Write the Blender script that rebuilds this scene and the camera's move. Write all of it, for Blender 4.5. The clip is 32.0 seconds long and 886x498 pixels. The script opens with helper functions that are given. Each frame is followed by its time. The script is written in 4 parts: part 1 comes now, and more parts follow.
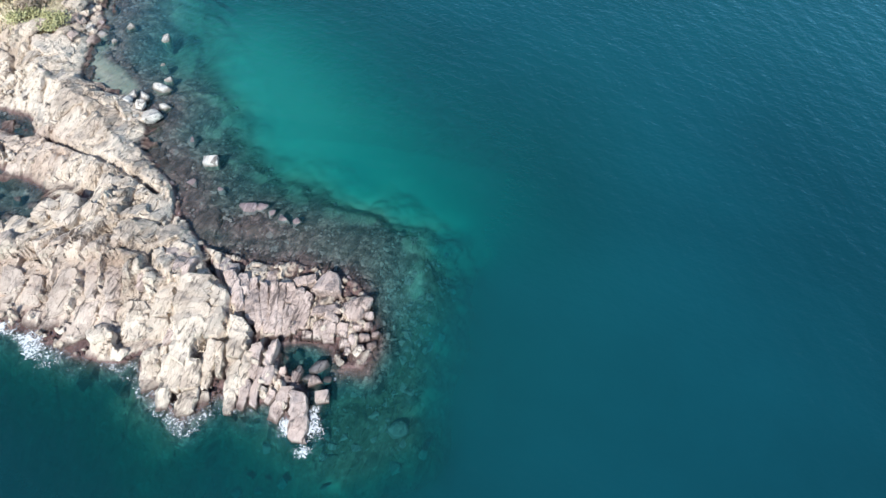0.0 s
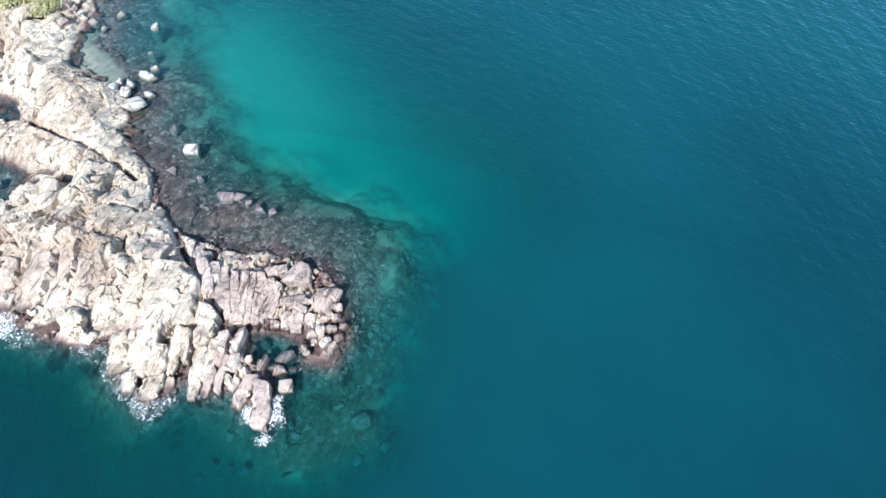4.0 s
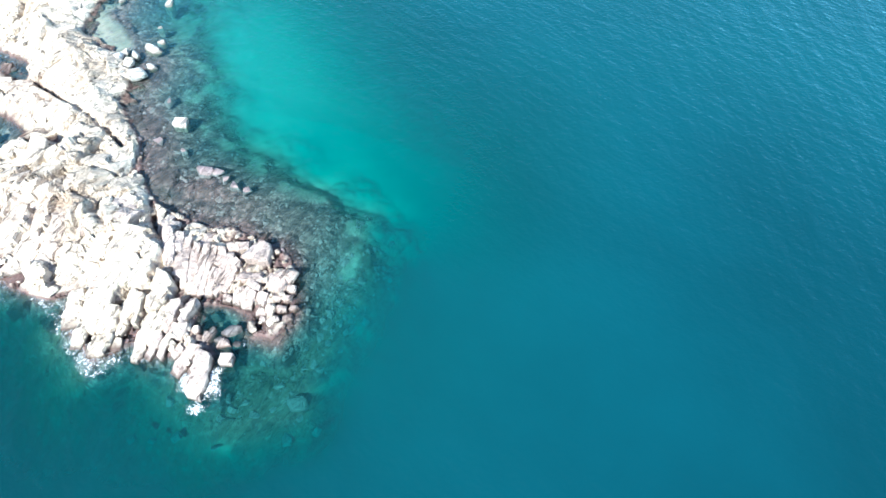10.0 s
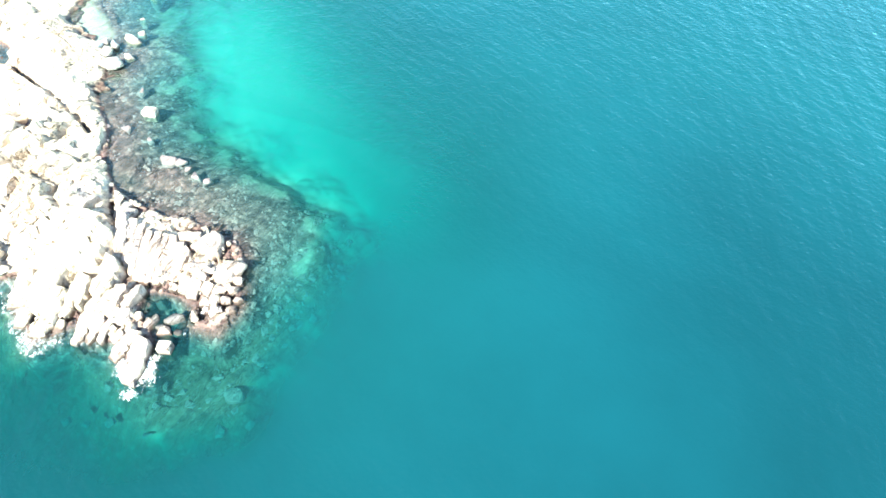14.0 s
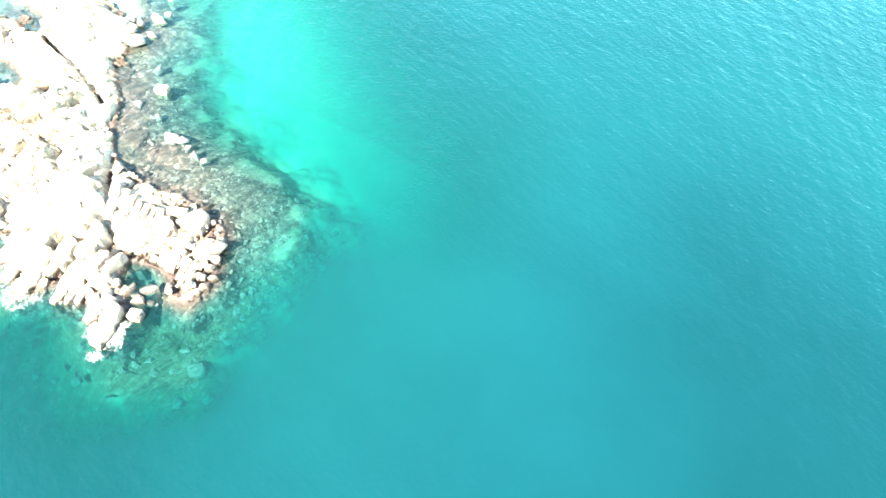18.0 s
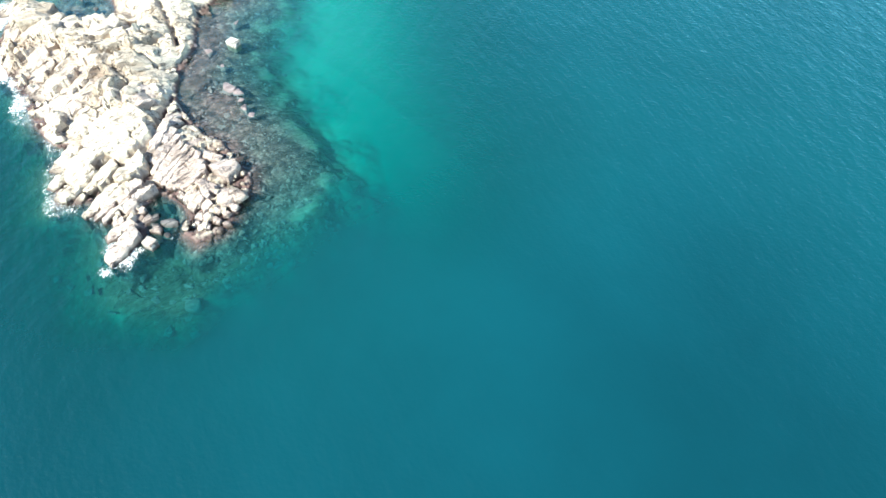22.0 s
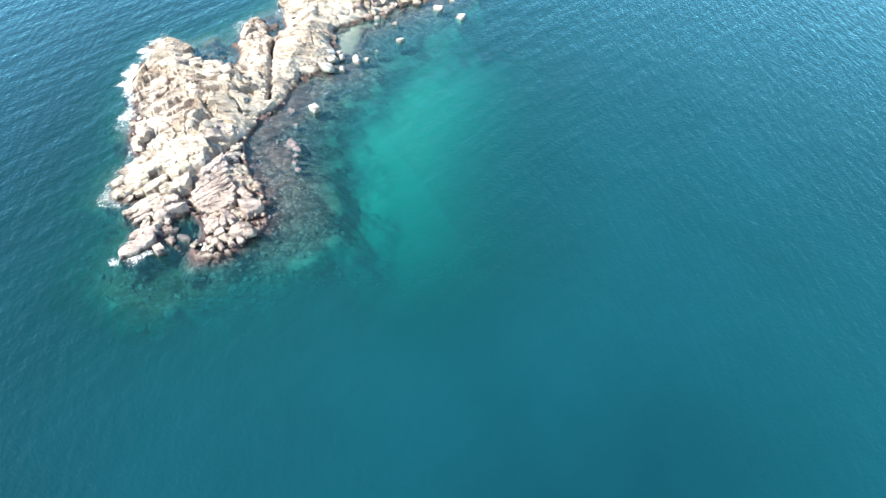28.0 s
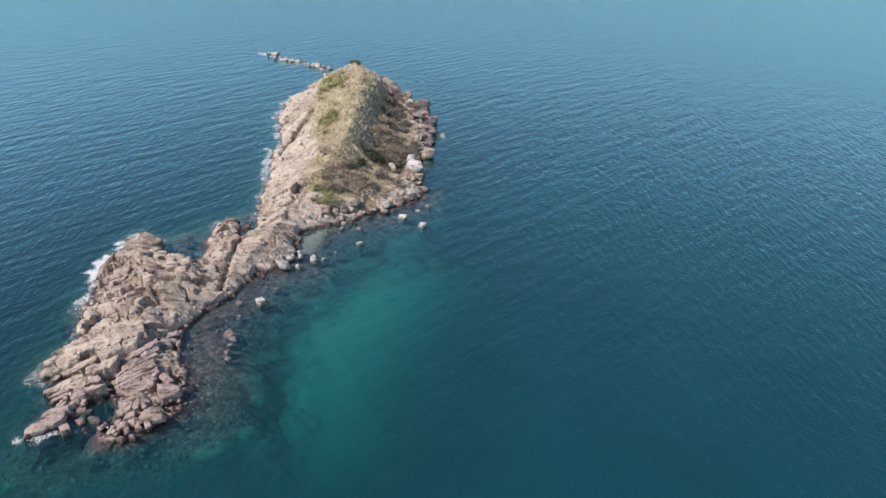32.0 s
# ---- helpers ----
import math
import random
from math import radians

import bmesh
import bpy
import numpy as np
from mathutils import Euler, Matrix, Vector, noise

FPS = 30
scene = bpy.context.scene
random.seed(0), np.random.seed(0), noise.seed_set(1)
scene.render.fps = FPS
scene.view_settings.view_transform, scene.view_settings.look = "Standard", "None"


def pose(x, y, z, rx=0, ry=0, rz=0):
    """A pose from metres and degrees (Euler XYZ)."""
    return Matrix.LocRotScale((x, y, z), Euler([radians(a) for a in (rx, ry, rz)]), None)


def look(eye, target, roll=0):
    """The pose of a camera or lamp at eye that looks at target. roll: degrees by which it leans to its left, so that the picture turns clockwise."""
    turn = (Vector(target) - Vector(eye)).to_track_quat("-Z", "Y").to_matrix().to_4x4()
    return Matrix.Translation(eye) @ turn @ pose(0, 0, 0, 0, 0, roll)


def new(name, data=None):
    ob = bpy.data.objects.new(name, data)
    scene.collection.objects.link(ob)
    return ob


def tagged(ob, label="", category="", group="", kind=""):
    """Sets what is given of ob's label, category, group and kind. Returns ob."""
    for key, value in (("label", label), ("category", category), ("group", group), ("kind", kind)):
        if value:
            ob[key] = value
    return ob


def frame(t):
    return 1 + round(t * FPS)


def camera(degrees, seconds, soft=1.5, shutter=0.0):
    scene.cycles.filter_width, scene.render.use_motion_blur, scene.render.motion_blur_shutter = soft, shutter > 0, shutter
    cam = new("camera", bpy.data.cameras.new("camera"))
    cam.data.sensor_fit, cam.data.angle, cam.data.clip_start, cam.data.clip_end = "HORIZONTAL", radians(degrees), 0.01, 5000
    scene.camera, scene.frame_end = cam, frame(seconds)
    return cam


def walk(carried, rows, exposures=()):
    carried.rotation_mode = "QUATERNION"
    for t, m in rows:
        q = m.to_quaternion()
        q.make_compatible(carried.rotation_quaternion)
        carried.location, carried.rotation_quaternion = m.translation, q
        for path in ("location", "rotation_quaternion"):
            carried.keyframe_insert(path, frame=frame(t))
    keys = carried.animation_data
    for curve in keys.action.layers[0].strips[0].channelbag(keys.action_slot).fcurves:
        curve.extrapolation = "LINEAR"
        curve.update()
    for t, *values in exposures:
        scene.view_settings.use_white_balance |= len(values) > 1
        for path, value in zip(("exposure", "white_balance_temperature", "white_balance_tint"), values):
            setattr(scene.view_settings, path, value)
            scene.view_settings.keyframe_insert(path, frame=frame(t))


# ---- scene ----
cam = camera(64.31, 32.0)
# seconds, eye x, y, z in metres, heading, tilt, roll in degrees
PATH = [
    (0.0, 0.489, 0.689, 71.853, 0.48, -56.768, 1.958),
    (0.5, 1.027, 0.641, 71.869, 0.23, -56.841, 1.887),
    (1.0, 1.595, 0.599, 71.881, 0.088, -56.896, 1.854),
    (1.5, 2.188, 0.559, 71.889, 0.239, -56.893, 1.858),
    (2.0, 2.788, 0.524, 71.89, 0.705, -56.978, 1.879),
    (2.5, 3.408, 0.506, 71.884, 1.267, -56.993, 1.905),
    (3.0, 4.066, 0.507, 71.869, 1.763, -56.986, 1.945),
    (3.5, 4.732, 0.523, 71.847, 2.215, -56.985, 1.98),
    (5.5, 7.529, 0.686, 71.687, 2.611, -56.814, 1.978),
    (6.0, 8.326, 0.712, 71.641, 2.691, -56.725, 1.97),
    (6.5, 9.169, 0.722, 71.594, 2.767, -56.706, 1.924),
    (7.0, 10.022, 0.705, 71.545, 3.398, -56.677, 1.89),
    (7.5, 10.911, 0.674, 71.488, 4.489, -56.631, 1.883),
    (8.0, 11.869, 0.654, 71.416, 5.604, -56.572, 1.885),
    (8.5, 12.873, 0.649, 71.325, 6.724, -56.521, 1.883),
    (9.0, 13.9, 0.667, 71.213, 7.818, -56.546, 1.878),
    (9.5, 14.934, 0.728, 71.078, 8.861, -56.407, 1.903),
    (10.0, 15.977, 0.82, 70.925, 9.796, -56.333, 1.931),
    (10.5, 17.024, 0.936, 70.763, 10.609, -56.3, 1.948),
    (11.0, 18.094, 1.081, 70.595, 11.105, -56.273, 1.95),
    (11.5, 19.168, 1.239, 70.43, 11.516, -56.235, 1.954),
    (12.0, 20.237, 1.399, 70.272, 11.92, -56.171, 1.952),
    (12.5, 21.306, 1.567, 70.126, 12.256, -55.95, 1.94),
    (13.0, 22.376, 1.747, 69.994, 12.596, -55.909, 1.932),
    (13.5, 23.457, 1.955, 69.878, 12.974, -55.587, 1.952),
    (14.0, 24.553, 2.188, 69.782, 13.299, -55.429, 1.978),
    (14.5, 25.657, 2.45, 69.708, 13.555, -55.325, 1.996),
    (16.5, 29.893, 3.605, 69.664, 16.559, -55.081, 2.031),
    (17.0, 30.955, 3.874, 69.712, 17.861, -55.104, 2.054),
    (17.5, 32.033, 4.131, 69.783, 19.191, -55.097, 2.045),
    (18.0, 33.123, 4.394, 69.871, 20.524, -55.058, 1.989),
    (18.5, 34.251, 4.69, 69.969, 21.823, -55.1, 1.915),
    (19.0, 35.444, 5.035, 70.068, 23.177, -55.246, 1.848),
    (19.5, 36.69, 5.424, 70.164, 25.078, -55.192, 1.836),
    (20.0, 38.024, 5.924, 70.249, 26.922, -55.227, 1.84),
    (20.5, 39.412, 6.543, 70.324, 28.876, -55.305, 1.862),
    (21.0, 40.827, 7.296, 70.386, 30.85, -55.383, 1.894),
    (21.5, 42.241, 8.182, 70.434, 32.79, -55.466, 1.942),
    (22.0, 43.644, 9.152, 70.47, 34.682, -55.598, 1.984),
    (22.5, 45.029, 10.158, 70.495, 36.579, -55.695, 1.998),
    (23.0, 46.408, 11.181, 70.51, 38.506, -55.766, 1.976),
    (23.5, 47.844, 12.265, 70.509, 40.102, -55.988, 1.934),
    (24.0, 49.33, 13.359, 70.495, 41.839, -56.075, 1.912),
    (24.5, 50.876, 14.472, 70.47, 43.623, -56.087, 1.91),
    (25.0, 52.475, 15.625, 70.436, 45.294, -55.925, 1.907),
    (25.5, 54.087, 16.815, 70.399, 47.097, -54.401, 1.888),
    (27.5, 60.764, 22.101, 70.188, 54.012, -48.903, 1.905),
    (28.0, 62.276, 23.665, 70.132, 55.911, -46.565, 1.97),
    (28.5, 63.683, 25.281, 70.079, 57.946, -42.863, 1.952),
    (29.0, 65.021, 26.952, 70.026, 59.794, -37.88, 1.902),
    (29.5, 66.408, 28.682, 69.965, 60.337, -33.781, 1.912),
    (30.0, 67.768, 30.455, 69.899, 60.343, -31.111, 1.957),
    (30.5, 69.055, 32.216, 69.838, 60.296, -29.926, 1.978),
    (31.0, 70.229, 33.937, 69.79, 60.293, -29.817, 1.929),
    (31.5, 71.327, 35.624, 69.752, 60.324, -29.775, 1.892),
    (32.0, 72.405, 37.279, 69.719, 60.49, -29.751, 1.867),
]
EXPOSURES = [(0.0, 0.62, 5740, 7), (3.5, 0.87, 5600, 6), (6.0, 1.2, 5440, 3), (9.0, 1.5, 5480, 1), (13.0, 2.12, 5930, -4), (16.5, 3.0, 7000, -11), (18.0, 2.95, 7000, -11), (19.0, 2.48, 6650, -10), (20.0, 2.28, 6380, -8), (22.0, 1.57, 5950, -4), (23.0, 1.43, 5770, -2), (28.0, 1.33, 6020, 3), (29.0, 1.1, 6200, 6), (30.0, 0.54, 6320, 12), (31.0, 0.26, 6330, 15), (32.0, -0.02, 6280, 17)]
walk(cam, [(t, pose(x, y, z, 90 + tilt, 0, head) @ pose(0, 0, 0, 0, 0, roll)) for t, x, y, z, head, tilt, roll in PATH], EXPOSURES)

# ---- light: clear day, sun in the south, low haze ----
SUN_ELEVATION, SUN_HEADING = 47.0, 190.0  # degrees; heading clockwise from +y
world = bpy.data.worlds.new("sky")
scene.world = world
world.use_nodes = True
wn = world.node_tree.nodes
sky = wn.new("ShaderNodeTexSky")
sky.sky_type, sky.sun_disc = "NISHITA", False
sky.sun_elevation, sky.sun_rotation = radians(SUN_ELEVATION), radians(SUN_HEADING)
sky.air_density, sky.dust_density, sky.ozone_density = 1.0, 0.4, 2.0
world.node_tree.links.new(sky.outputs[0], wn["Background"].inputs[0])
wn["Background"].inputs[1].default_value = 0.115
sun_data = bpy.data.lights.new("sun", "SUN")
sun_data.energy, sun_data.angle, sun_data.color = 4.8, radians(0.5), (1.0, 0.93, 0.835)
sun = new("sun", sun_data)
sx = math.sin(radians(SUN_HEADING)) * math.cos(radians(SUN_ELEVATION))
sy = math.cos(radians(SUN_HEADING)) * math.cos(radians(SUN_ELEVATION))
sz = math.sin(radians(SUN_ELEVATION))
sun.matrix_world = look((300 * sx, 300 * sy, 300 * sz), (0, 0, 0))

# ---- noise on arrays ----
def lattice(ix, iy, seed):
    n = (ix.astype(np.int64) * 374761393 + iy.astype(np.int64) * 668265263 + seed * 974711) & 0x7FFFFFFF
    n = ((n ^ (n >> 13)) * 1274126177) & 0x7FFFFFFF
    n = ((n ^ (n >> 15)) * 69069 + 12345) & 0x7FFFFFFF
    return ((n ^ (n >> 11)) & 0xFFFF) / 65535.0


def value_noise(x, y, seed=0):
    ix, iy = np.floor(x), np.floor(y)
    fx, fy = x - ix, y - iy
    fx, fy = fx * fx * (3 - 2 * fx), fy * fy * (3 - 2 * fy)
    a, b = lattice(ix, iy, seed), lattice(ix + 1, iy, seed)
    c, d = lattice(ix, iy + 1, seed), lattice(ix + 1, iy + 1, seed)
    return (a * (1 - fx) + b * fx) * (1 - fy) + (c * (1 - fx) + d * fx) * fy - 0.5


def fbm(x, y, seed=0, octaves=4):
    total, amp = 0.0, 1.0
    for k in range(octaves):
        total = total + amp * value_noise(x * 2 ** k, y * 2 ** k, seed + 17 * k)
        amp *= 0.5
    return total


def cells(x, y, seed=0):
    """Scattered plates: distance to the nearest and second nearest seed, the way from the nearest, and three random numbers of it."""
    ix, iy = np.floor(x), np.floor(y)
    best, second = np.full(x.shape, 9.0), np.full(x.shape, 9.0)
    held = [np.zeros(x.shape) for _ in range(4)]
    for dx in (-1, 0, 1):
        for dy in (-1, 0, 1):
            cx, cy = ix + dx, iy + dy
            px, py = cx + lattice(cx, cy, seed), cy + lattice(cx, cy, seed + 5)
            d = np.hypot(px - x, py - y)
            near = d < best
            second = np.where(near, best, np.minimum(second, d))
            for k, v in enumerate((x - px, y - py, cx, cy)):
                held[k] = np.where(near, v, held[k])
            best = np.where(near, d, best)
    tags = [lattice(held[2], held[3], seed + 9 + k) - 0.5 for k in range(3)]
    return best, second, held[0], held[1], tags


def plates(x, y, size, stretch, turn, step, slope, seed):
    """Broken rock faces: each plate has its own height and tilt."""
    c, s = math.cos(turn), math.sin(turn)
    bend = 0.22 * size
    x, y = x + bend * fbm(x / size, y / size, seed + 3, 3), y + bend * fbm(x / size, y / size, seed + 4, 3)
    u, v = (x * c + y * s) / size, (-x * s + y * c) / (size * stretch)
    f1, f2, du, dv, (a, b, e) = cells(u, v, seed)
    return step * 2 * a + slope * 2 * size * (b * du + e * stretch * dv), f2 - f1


def polygon_distance(x, y, corners):
    """Signed distance to a closed outline: positive inside."""
    far, inside = np.full(x.shape, 1e9), np.zeros(x.shape, bool)
    for (ax, ay), (bx, by) in zip(corners, corners[1:] + corners[:1]):
        ex, ey = bx - ax, by - ay
        k = np.clip(((x - ax) * ex + (y - ay) * ey) / (ex * ex + ey * ey), 0, 1)
        far = np.minimum(far, np.hypot(x - ax - k * ex, y - ay - k * ey))
        if ay != by:
            inside ^= ((ay > y) != (by > y)) & (x < ex * (y - ay) / ey + ax)
    return np.where(inside, far, -far)


def line_nearest(x, y, line):
    """Distance to an open line and the height given along it."""
    far, high = np.full(x.shape, 1e9), np.zeros(x.shape)
    for (ax, ay, az), (bx, by, bz) in zip(line, line[1:]):
        ex, ey = bx - ax, by - ay
        k = np.clip(((x - ax) * ex + (y - ay) * ey) / (ex * ex + ey * ey), 0, 1)
        d = np.hypot(x - ax - k * ex, y - ay - k * ey)
        high = np.where(d < far, az + k * (bz - az), high)
        far = np.minimum(far, d)
    return far, high


def smooth(a, b, v):
    k = np.clip((v - a) / (b - a), 0, 1)
    return k * k * (3 - 2 * k)


# ---- plan: coast lines, ridges, shoals (metres) ----
COAST_SOUTH = [(-53.5, 85), (-52.8, 79.8), (-52.2, 74.6), (-49.3, 72), (-45.4, 71.2), (-41, 68), (-40.6, 62.6), (-38, 59.2), (-35.6, 57), (-32.3, 50.7),
               (-29, 47.9), (-25, 45.4), (-21.2, 44.2), (-17, 44.9), (-12.2, 43.7), (-8.4, 40.5), (-6.6, 35), (-8, 31.8),
               (-10.4, 31.6), (-12, 34), (-18, 34.3), (-17.4, 31.5), (-13.4, 29.4), (-13.6, 24.8), (-15.2, 24.8),
               (-17.5, 28), (-20.5, 27.2), (-23.1, 28), (-26.5, 24.8), (-31.2, 28.3), (-33.4, 32), (-35, 31), (-38, 31.2),
               (-44.5, 33.3), (-51.2, 35), (-57.8, 38.2), (-65.8, 46), (-61.5, 47.6), (-55.2, 48.8), (-50.4, 49.5), (-48.8, 51.2)]
COAST_NORTH = [(-49.4, 53.2), (-51.5, 54.0), (-55, 55.2), (-62.8, 59.5), (-63.6, 63.2), (-60.2, 63.7), (-57.2, 62.9), (-54.9, 63.2), (-55.8, 64.9), (-58.7, 66.6), (-65, 69.5), (-73, 72), (-87, 78), (-99, 82.4),
               (-97.5, 85), (-105, 86.5), (-112, 87.6), (-124, 92), (-134, 97), (-140, 105), (-151, 113.5), (-158, 119),
               (-162, 126), (-158, 135), (-142, 136.5), (-123, 135), (-107, 132.5), (-94, 127.5), (-84, 121.5), (-75, 113),
               (-66, 109.5), (-58, 105), (-54.5, 98.5), (-54, 92)]
COAST = COAST_SOUTH + COAST_NORTH
RIDGE_HEAD = [(-61, 45, 2.4), (-50, 44, 3.6), (-40, 44, 4.2), (-31, 41, 3.9), (-22, 38.5, 2.8), (-13, 38, 2.2)]
RIDGE_TIP = [(-24, 36, 2.6), (-17, 30, 1.7), (-14.4, 26, 1.1)]
RIDGE_NECK = [(-40, 46, 3.6), (-42, 54, 3.0), (-43, 61, 3.0), (-48, 66.5, 3.6), (-56, 72, 3.2), (-62, 80, 4.2)]
RIDGE_SPUR = [(-44, 56, 2.4), (-52, 59, 2.1), (-61, 61.6, 1.2)]
RIDGE_HILL = [(-60, 79, 4.0), (-70, 87, 6.8), (-82, 97, 9.0), (-97, 106, 10.6), (-120, 116.5, 11.4), (-132, 119.5, 10.8), (-143, 122, 7.0), (-158, 126, 1.8)]
REEF = [(-60, 112), (-49, 106), (-44, 97), (-38.5, 84), (-34.5, 76), (-31, 70), (-26.4, 63.6), (-22, 60), (-16.5, 57.2), (-12, 54.6), (-6.5, 53.2), (-1.2, 50.4), (0, 46), (-1.6, 40),
        (-1, 32), (-3, 25), (-9, 21), (-14, 26), (-10, 32), (-8, 40), (-20, 44), (-32, 50), (-40, 64), (-50, 76)]
SAND = [(-40, 90), (-36, 80), (-32.5, 73.5), (-27.5, 65.5), (-23.2, 62), (-17.5, 59.2), (-13, 57), (-8, 56), (-3, 54), (2, 54), (1, 57.5), (-5, 62.5), (-10, 67), (-15, 73), (-22, 82), (-30, 91)]
COVE = [(-53, 80), (-47.8, 77.2), (-44.8, 73.6), (-45.2, 71.4), (-49.3, 71.4), (-52.6, 74.3)]
INLETS = [[(-50.6, 51.6, 0), (-55, 52, 0), (-61, 53, 0)], [(-56.5, 64.2, 0), (-60, 65.2, 0), (-64, 66.2, 0)]]
GULLY = [(-50, 52.6, 0), (-47.6, 54.6, 0), (-44.6, 53, 0)]
CRACK = [(-55, 63.4, 0), (-50, 60.5, 0), (-45.9, 58.9, 0), (-41, 56.8, 0), (-36.2, 54, 0), (-31.6, 50.8, 0)]
CRACK_HEAD = [(-33.5, 51.5, 0), (-30.3, 48.6, 0), (-26.6, 42.6, 0), (-21.5, 38.6, 0), (-17.4, 34.4, 0)]
CRACK_HILL = [(-110, 98.5, 0), (-106.8, 95, 0), (-101.4, 90, 0), (-95.8, 86, 0), (-91.5, 82.5, 0)]
LEDGE = [(-37.5, 43.7, 0), (-34.2, 44.2, 0), (-33.2, 42, 0), (-30.6, 40.1, 0)]
VEGETATION = [(-63, 80), (-57.5, 86.5), (-56, 92), (-60, 99), (-70, 107), (-84, 116.5), (-100, 125), (-120, 130), (-134, 128), (-140, 124),
              (-137, 115), (-129, 106.5), (-112, 98.5), (-95, 92), (-78, 87.5), (-68, 80.5)]


# single slabs: upper end x, y, lower end x, y, width, height at both ends
TIP_FINGERS = [(-14.6, 28.4, -13.9, 23.1, 2.0, 1.4, 0.5),
    (-15.8, 28.9, -17.0, 25.2, 1.5, 1.5, 0.4),
    (-17.2, 28.5, -17.9, 27.1, 0.9, 1.1, 0.5),
    (-17.8, 33.9, -18.4, 30.9, 0.9, 1.9, 1.4),
    (-17.9, 31.1, -18.1, 29.1, 1.3, 1.5, 1.1),
    (-16.6, 31.1, -16.8, 30.3, 0.7, 0.9, 0.7),
    (-19.6, 33.4, -20.1, 29.8, 1.4, 2.1, 1.3),
    (-20.1, 29.6, -20.5, 26.3, 1.2, 1.2, 0.4),
    (-18.9, 30.9, -19.3, 26.7, 1.0, 1.2, 0.4),
    (-15.7, 30.4, -14.7, 30.2, 1.4, 0.7, 0.5),
    (-13.8, 29.6, -12.5, 30.2, 1.1, 0.6, 0.4)]
SOUTH_SLABS = [(-31.0, 32.5, -30.6, 28.0, 2.2, 1.9, 0.4),
    (-28.9, 31.8, -28.7, 25.9, 1.6, 2.2, 0.4),
    (-25.8, 31.3, -26.2, 25.4, 2.1, 2.2, 0.4),
    (-24.2, 33.5, -24.9, 28.6, 1.4, 2.5, 0.8),
    (-23.3, 33.2, -23.3, 29.7, 0.9, 2.4, 1.6),
    (-22.1, 36.2, -21.8, 31.5, 2.1, 3.0, 2.1),
    (-21.5, 31.3, -21.7, 25.7, 1.4, 1.9, 0.4),
    (-20.3, 32.5, -20.7, 28.3, 1.3, 2.1, 1.0),
    (-24.4, 28.2, -24.7, 26.5, 1.2, 0.8, 0.0),
    (-27.6, 32.5, -28.1, 28.0, 2.0, 2.6, 1.0)]
CREST_SLABS = [(-27.1, 40.8, -26.7, 33.1, 3.9, 3.9, 2.8),
    (-24.6, 39.4, -24.6, 33.6, 2.1, 3.5, 2.7),
    (-27.3, 34.8, -27.7, 30.7, 2.4, 3.0, 2.2),
    (-31.0, 36.0, -31.5, 33.8, 2.5, 2.0, 0.9),
    (-33.8, 37.7, -33.7, 33.4, 2.7, 2.6, 0.9),
    (-30.6, 39.2, -31.0, 36.0, 2.1, 2.8, 2.0)]
WEST_SLABS = [(-45.8, 40.5, -46.6, 37.3, 2.3, 2.4, 1.0),
    (-42.3, 41.3, -43.0, 36.0, 2.4, 2.8, 1.0),
    (-40.0, 42.2, -39.2, 37.7, 1.4, 3.0, 2.2),
    (-39.2, 37.7, -39.2, 33.6, 2.5, 2.2, 0.5),
    (-40.7, 35.1, -41.0, 32.8, 2.2, 1.2, 0.2),
    (-43.5, 37.2, -43.8, 34.4, 1.9, 1.4, 0.2),
    (-45.5, 36.7, -46.3, 34.9, 2.1, 1.0, 0.1),
    (-36.7, 37.6, -36.8, 35.3, 1.9, 2.2, 1.2),
    (-48.8, 41.4, -49.3, 38.3, 2.5, 2.6, 1.6),
    (-48.8, 38.4, -49.4, 35.7, 2.3, 1.4, 0.2),
    (-37.1, 41.7, -36.6, 37.9, 2.1, 3.0, 2.3)]
ARM_RIBS = [(-24.4, 42.1, -22.2, 37.4, 1.49, 2.6, 2.2),
    (-22.8, 42.0, -20.9, 36.2, 1.15, 2.5, 1.7),
    (-21.5, 41.5, -19.9, 35.5, 1.03, 2.4, 1.3),
    (-20.2, 41.0, -19.1, 35.0, 1.03, 2.3, 1.0),
    (-18.9, 40.9, -18.5, 34.9, 1.03, 2.3, 0.9),
    (-18.0, 41.0, -17.8, 35.0, 1.03, 2.2, 0.9),
    (-17.1, 41.1, -16.9, 35.0, 1.15, 2.2, 0.8),
    (-15.9, 40.4, -16.3, 35.3, 1.26, 2.1, 0.9),
    (-14.9, 40.0, -15.4, 35.9, 1.15, 2.0, 1.0)]
ARM_BLOCKS = [(-14.4, 41.3, -11.5, 41.4, 3.0, 1.9, 1.7),
    (-16.8, 41.2, -14.3, 42.1, 1.2, 1.6, 1.5),
    (-16.6, 39.6, -15.5, 40.0, 1.5, 2.0, 1.9),
    (-14.3, 37.8, -11.3, 38.4, 1.2, 1.7, 1.5),
    (-12.8, 37.4, -11.2, 36.8, 1.0, 1.6, 1.4),
    (-13.5, 36.6, -13.5, 34.7, 1.3, 1.6, 0.6),
    (-12.1, 36.6, -12.2, 34.4, 1.5, 1.7, 0.5),
    (-14.5, 35.6, -14.7, 34.8, 1.1, 1.0, 0.4),
    (-9.4, 39.8, -9.6, 37.0, 1.9, 1.7, 1.2),
    (-10.7, 39.3, -10.6, 37.7, 1.0, 1.4, 1.2),
    (-10.6, 36.7, -10.7, 35.1, 1.5, 1.4, 1.0),
    (-10.2, 34.9, -10.4, 33.8, 1.2, 0.9, 0.5)]
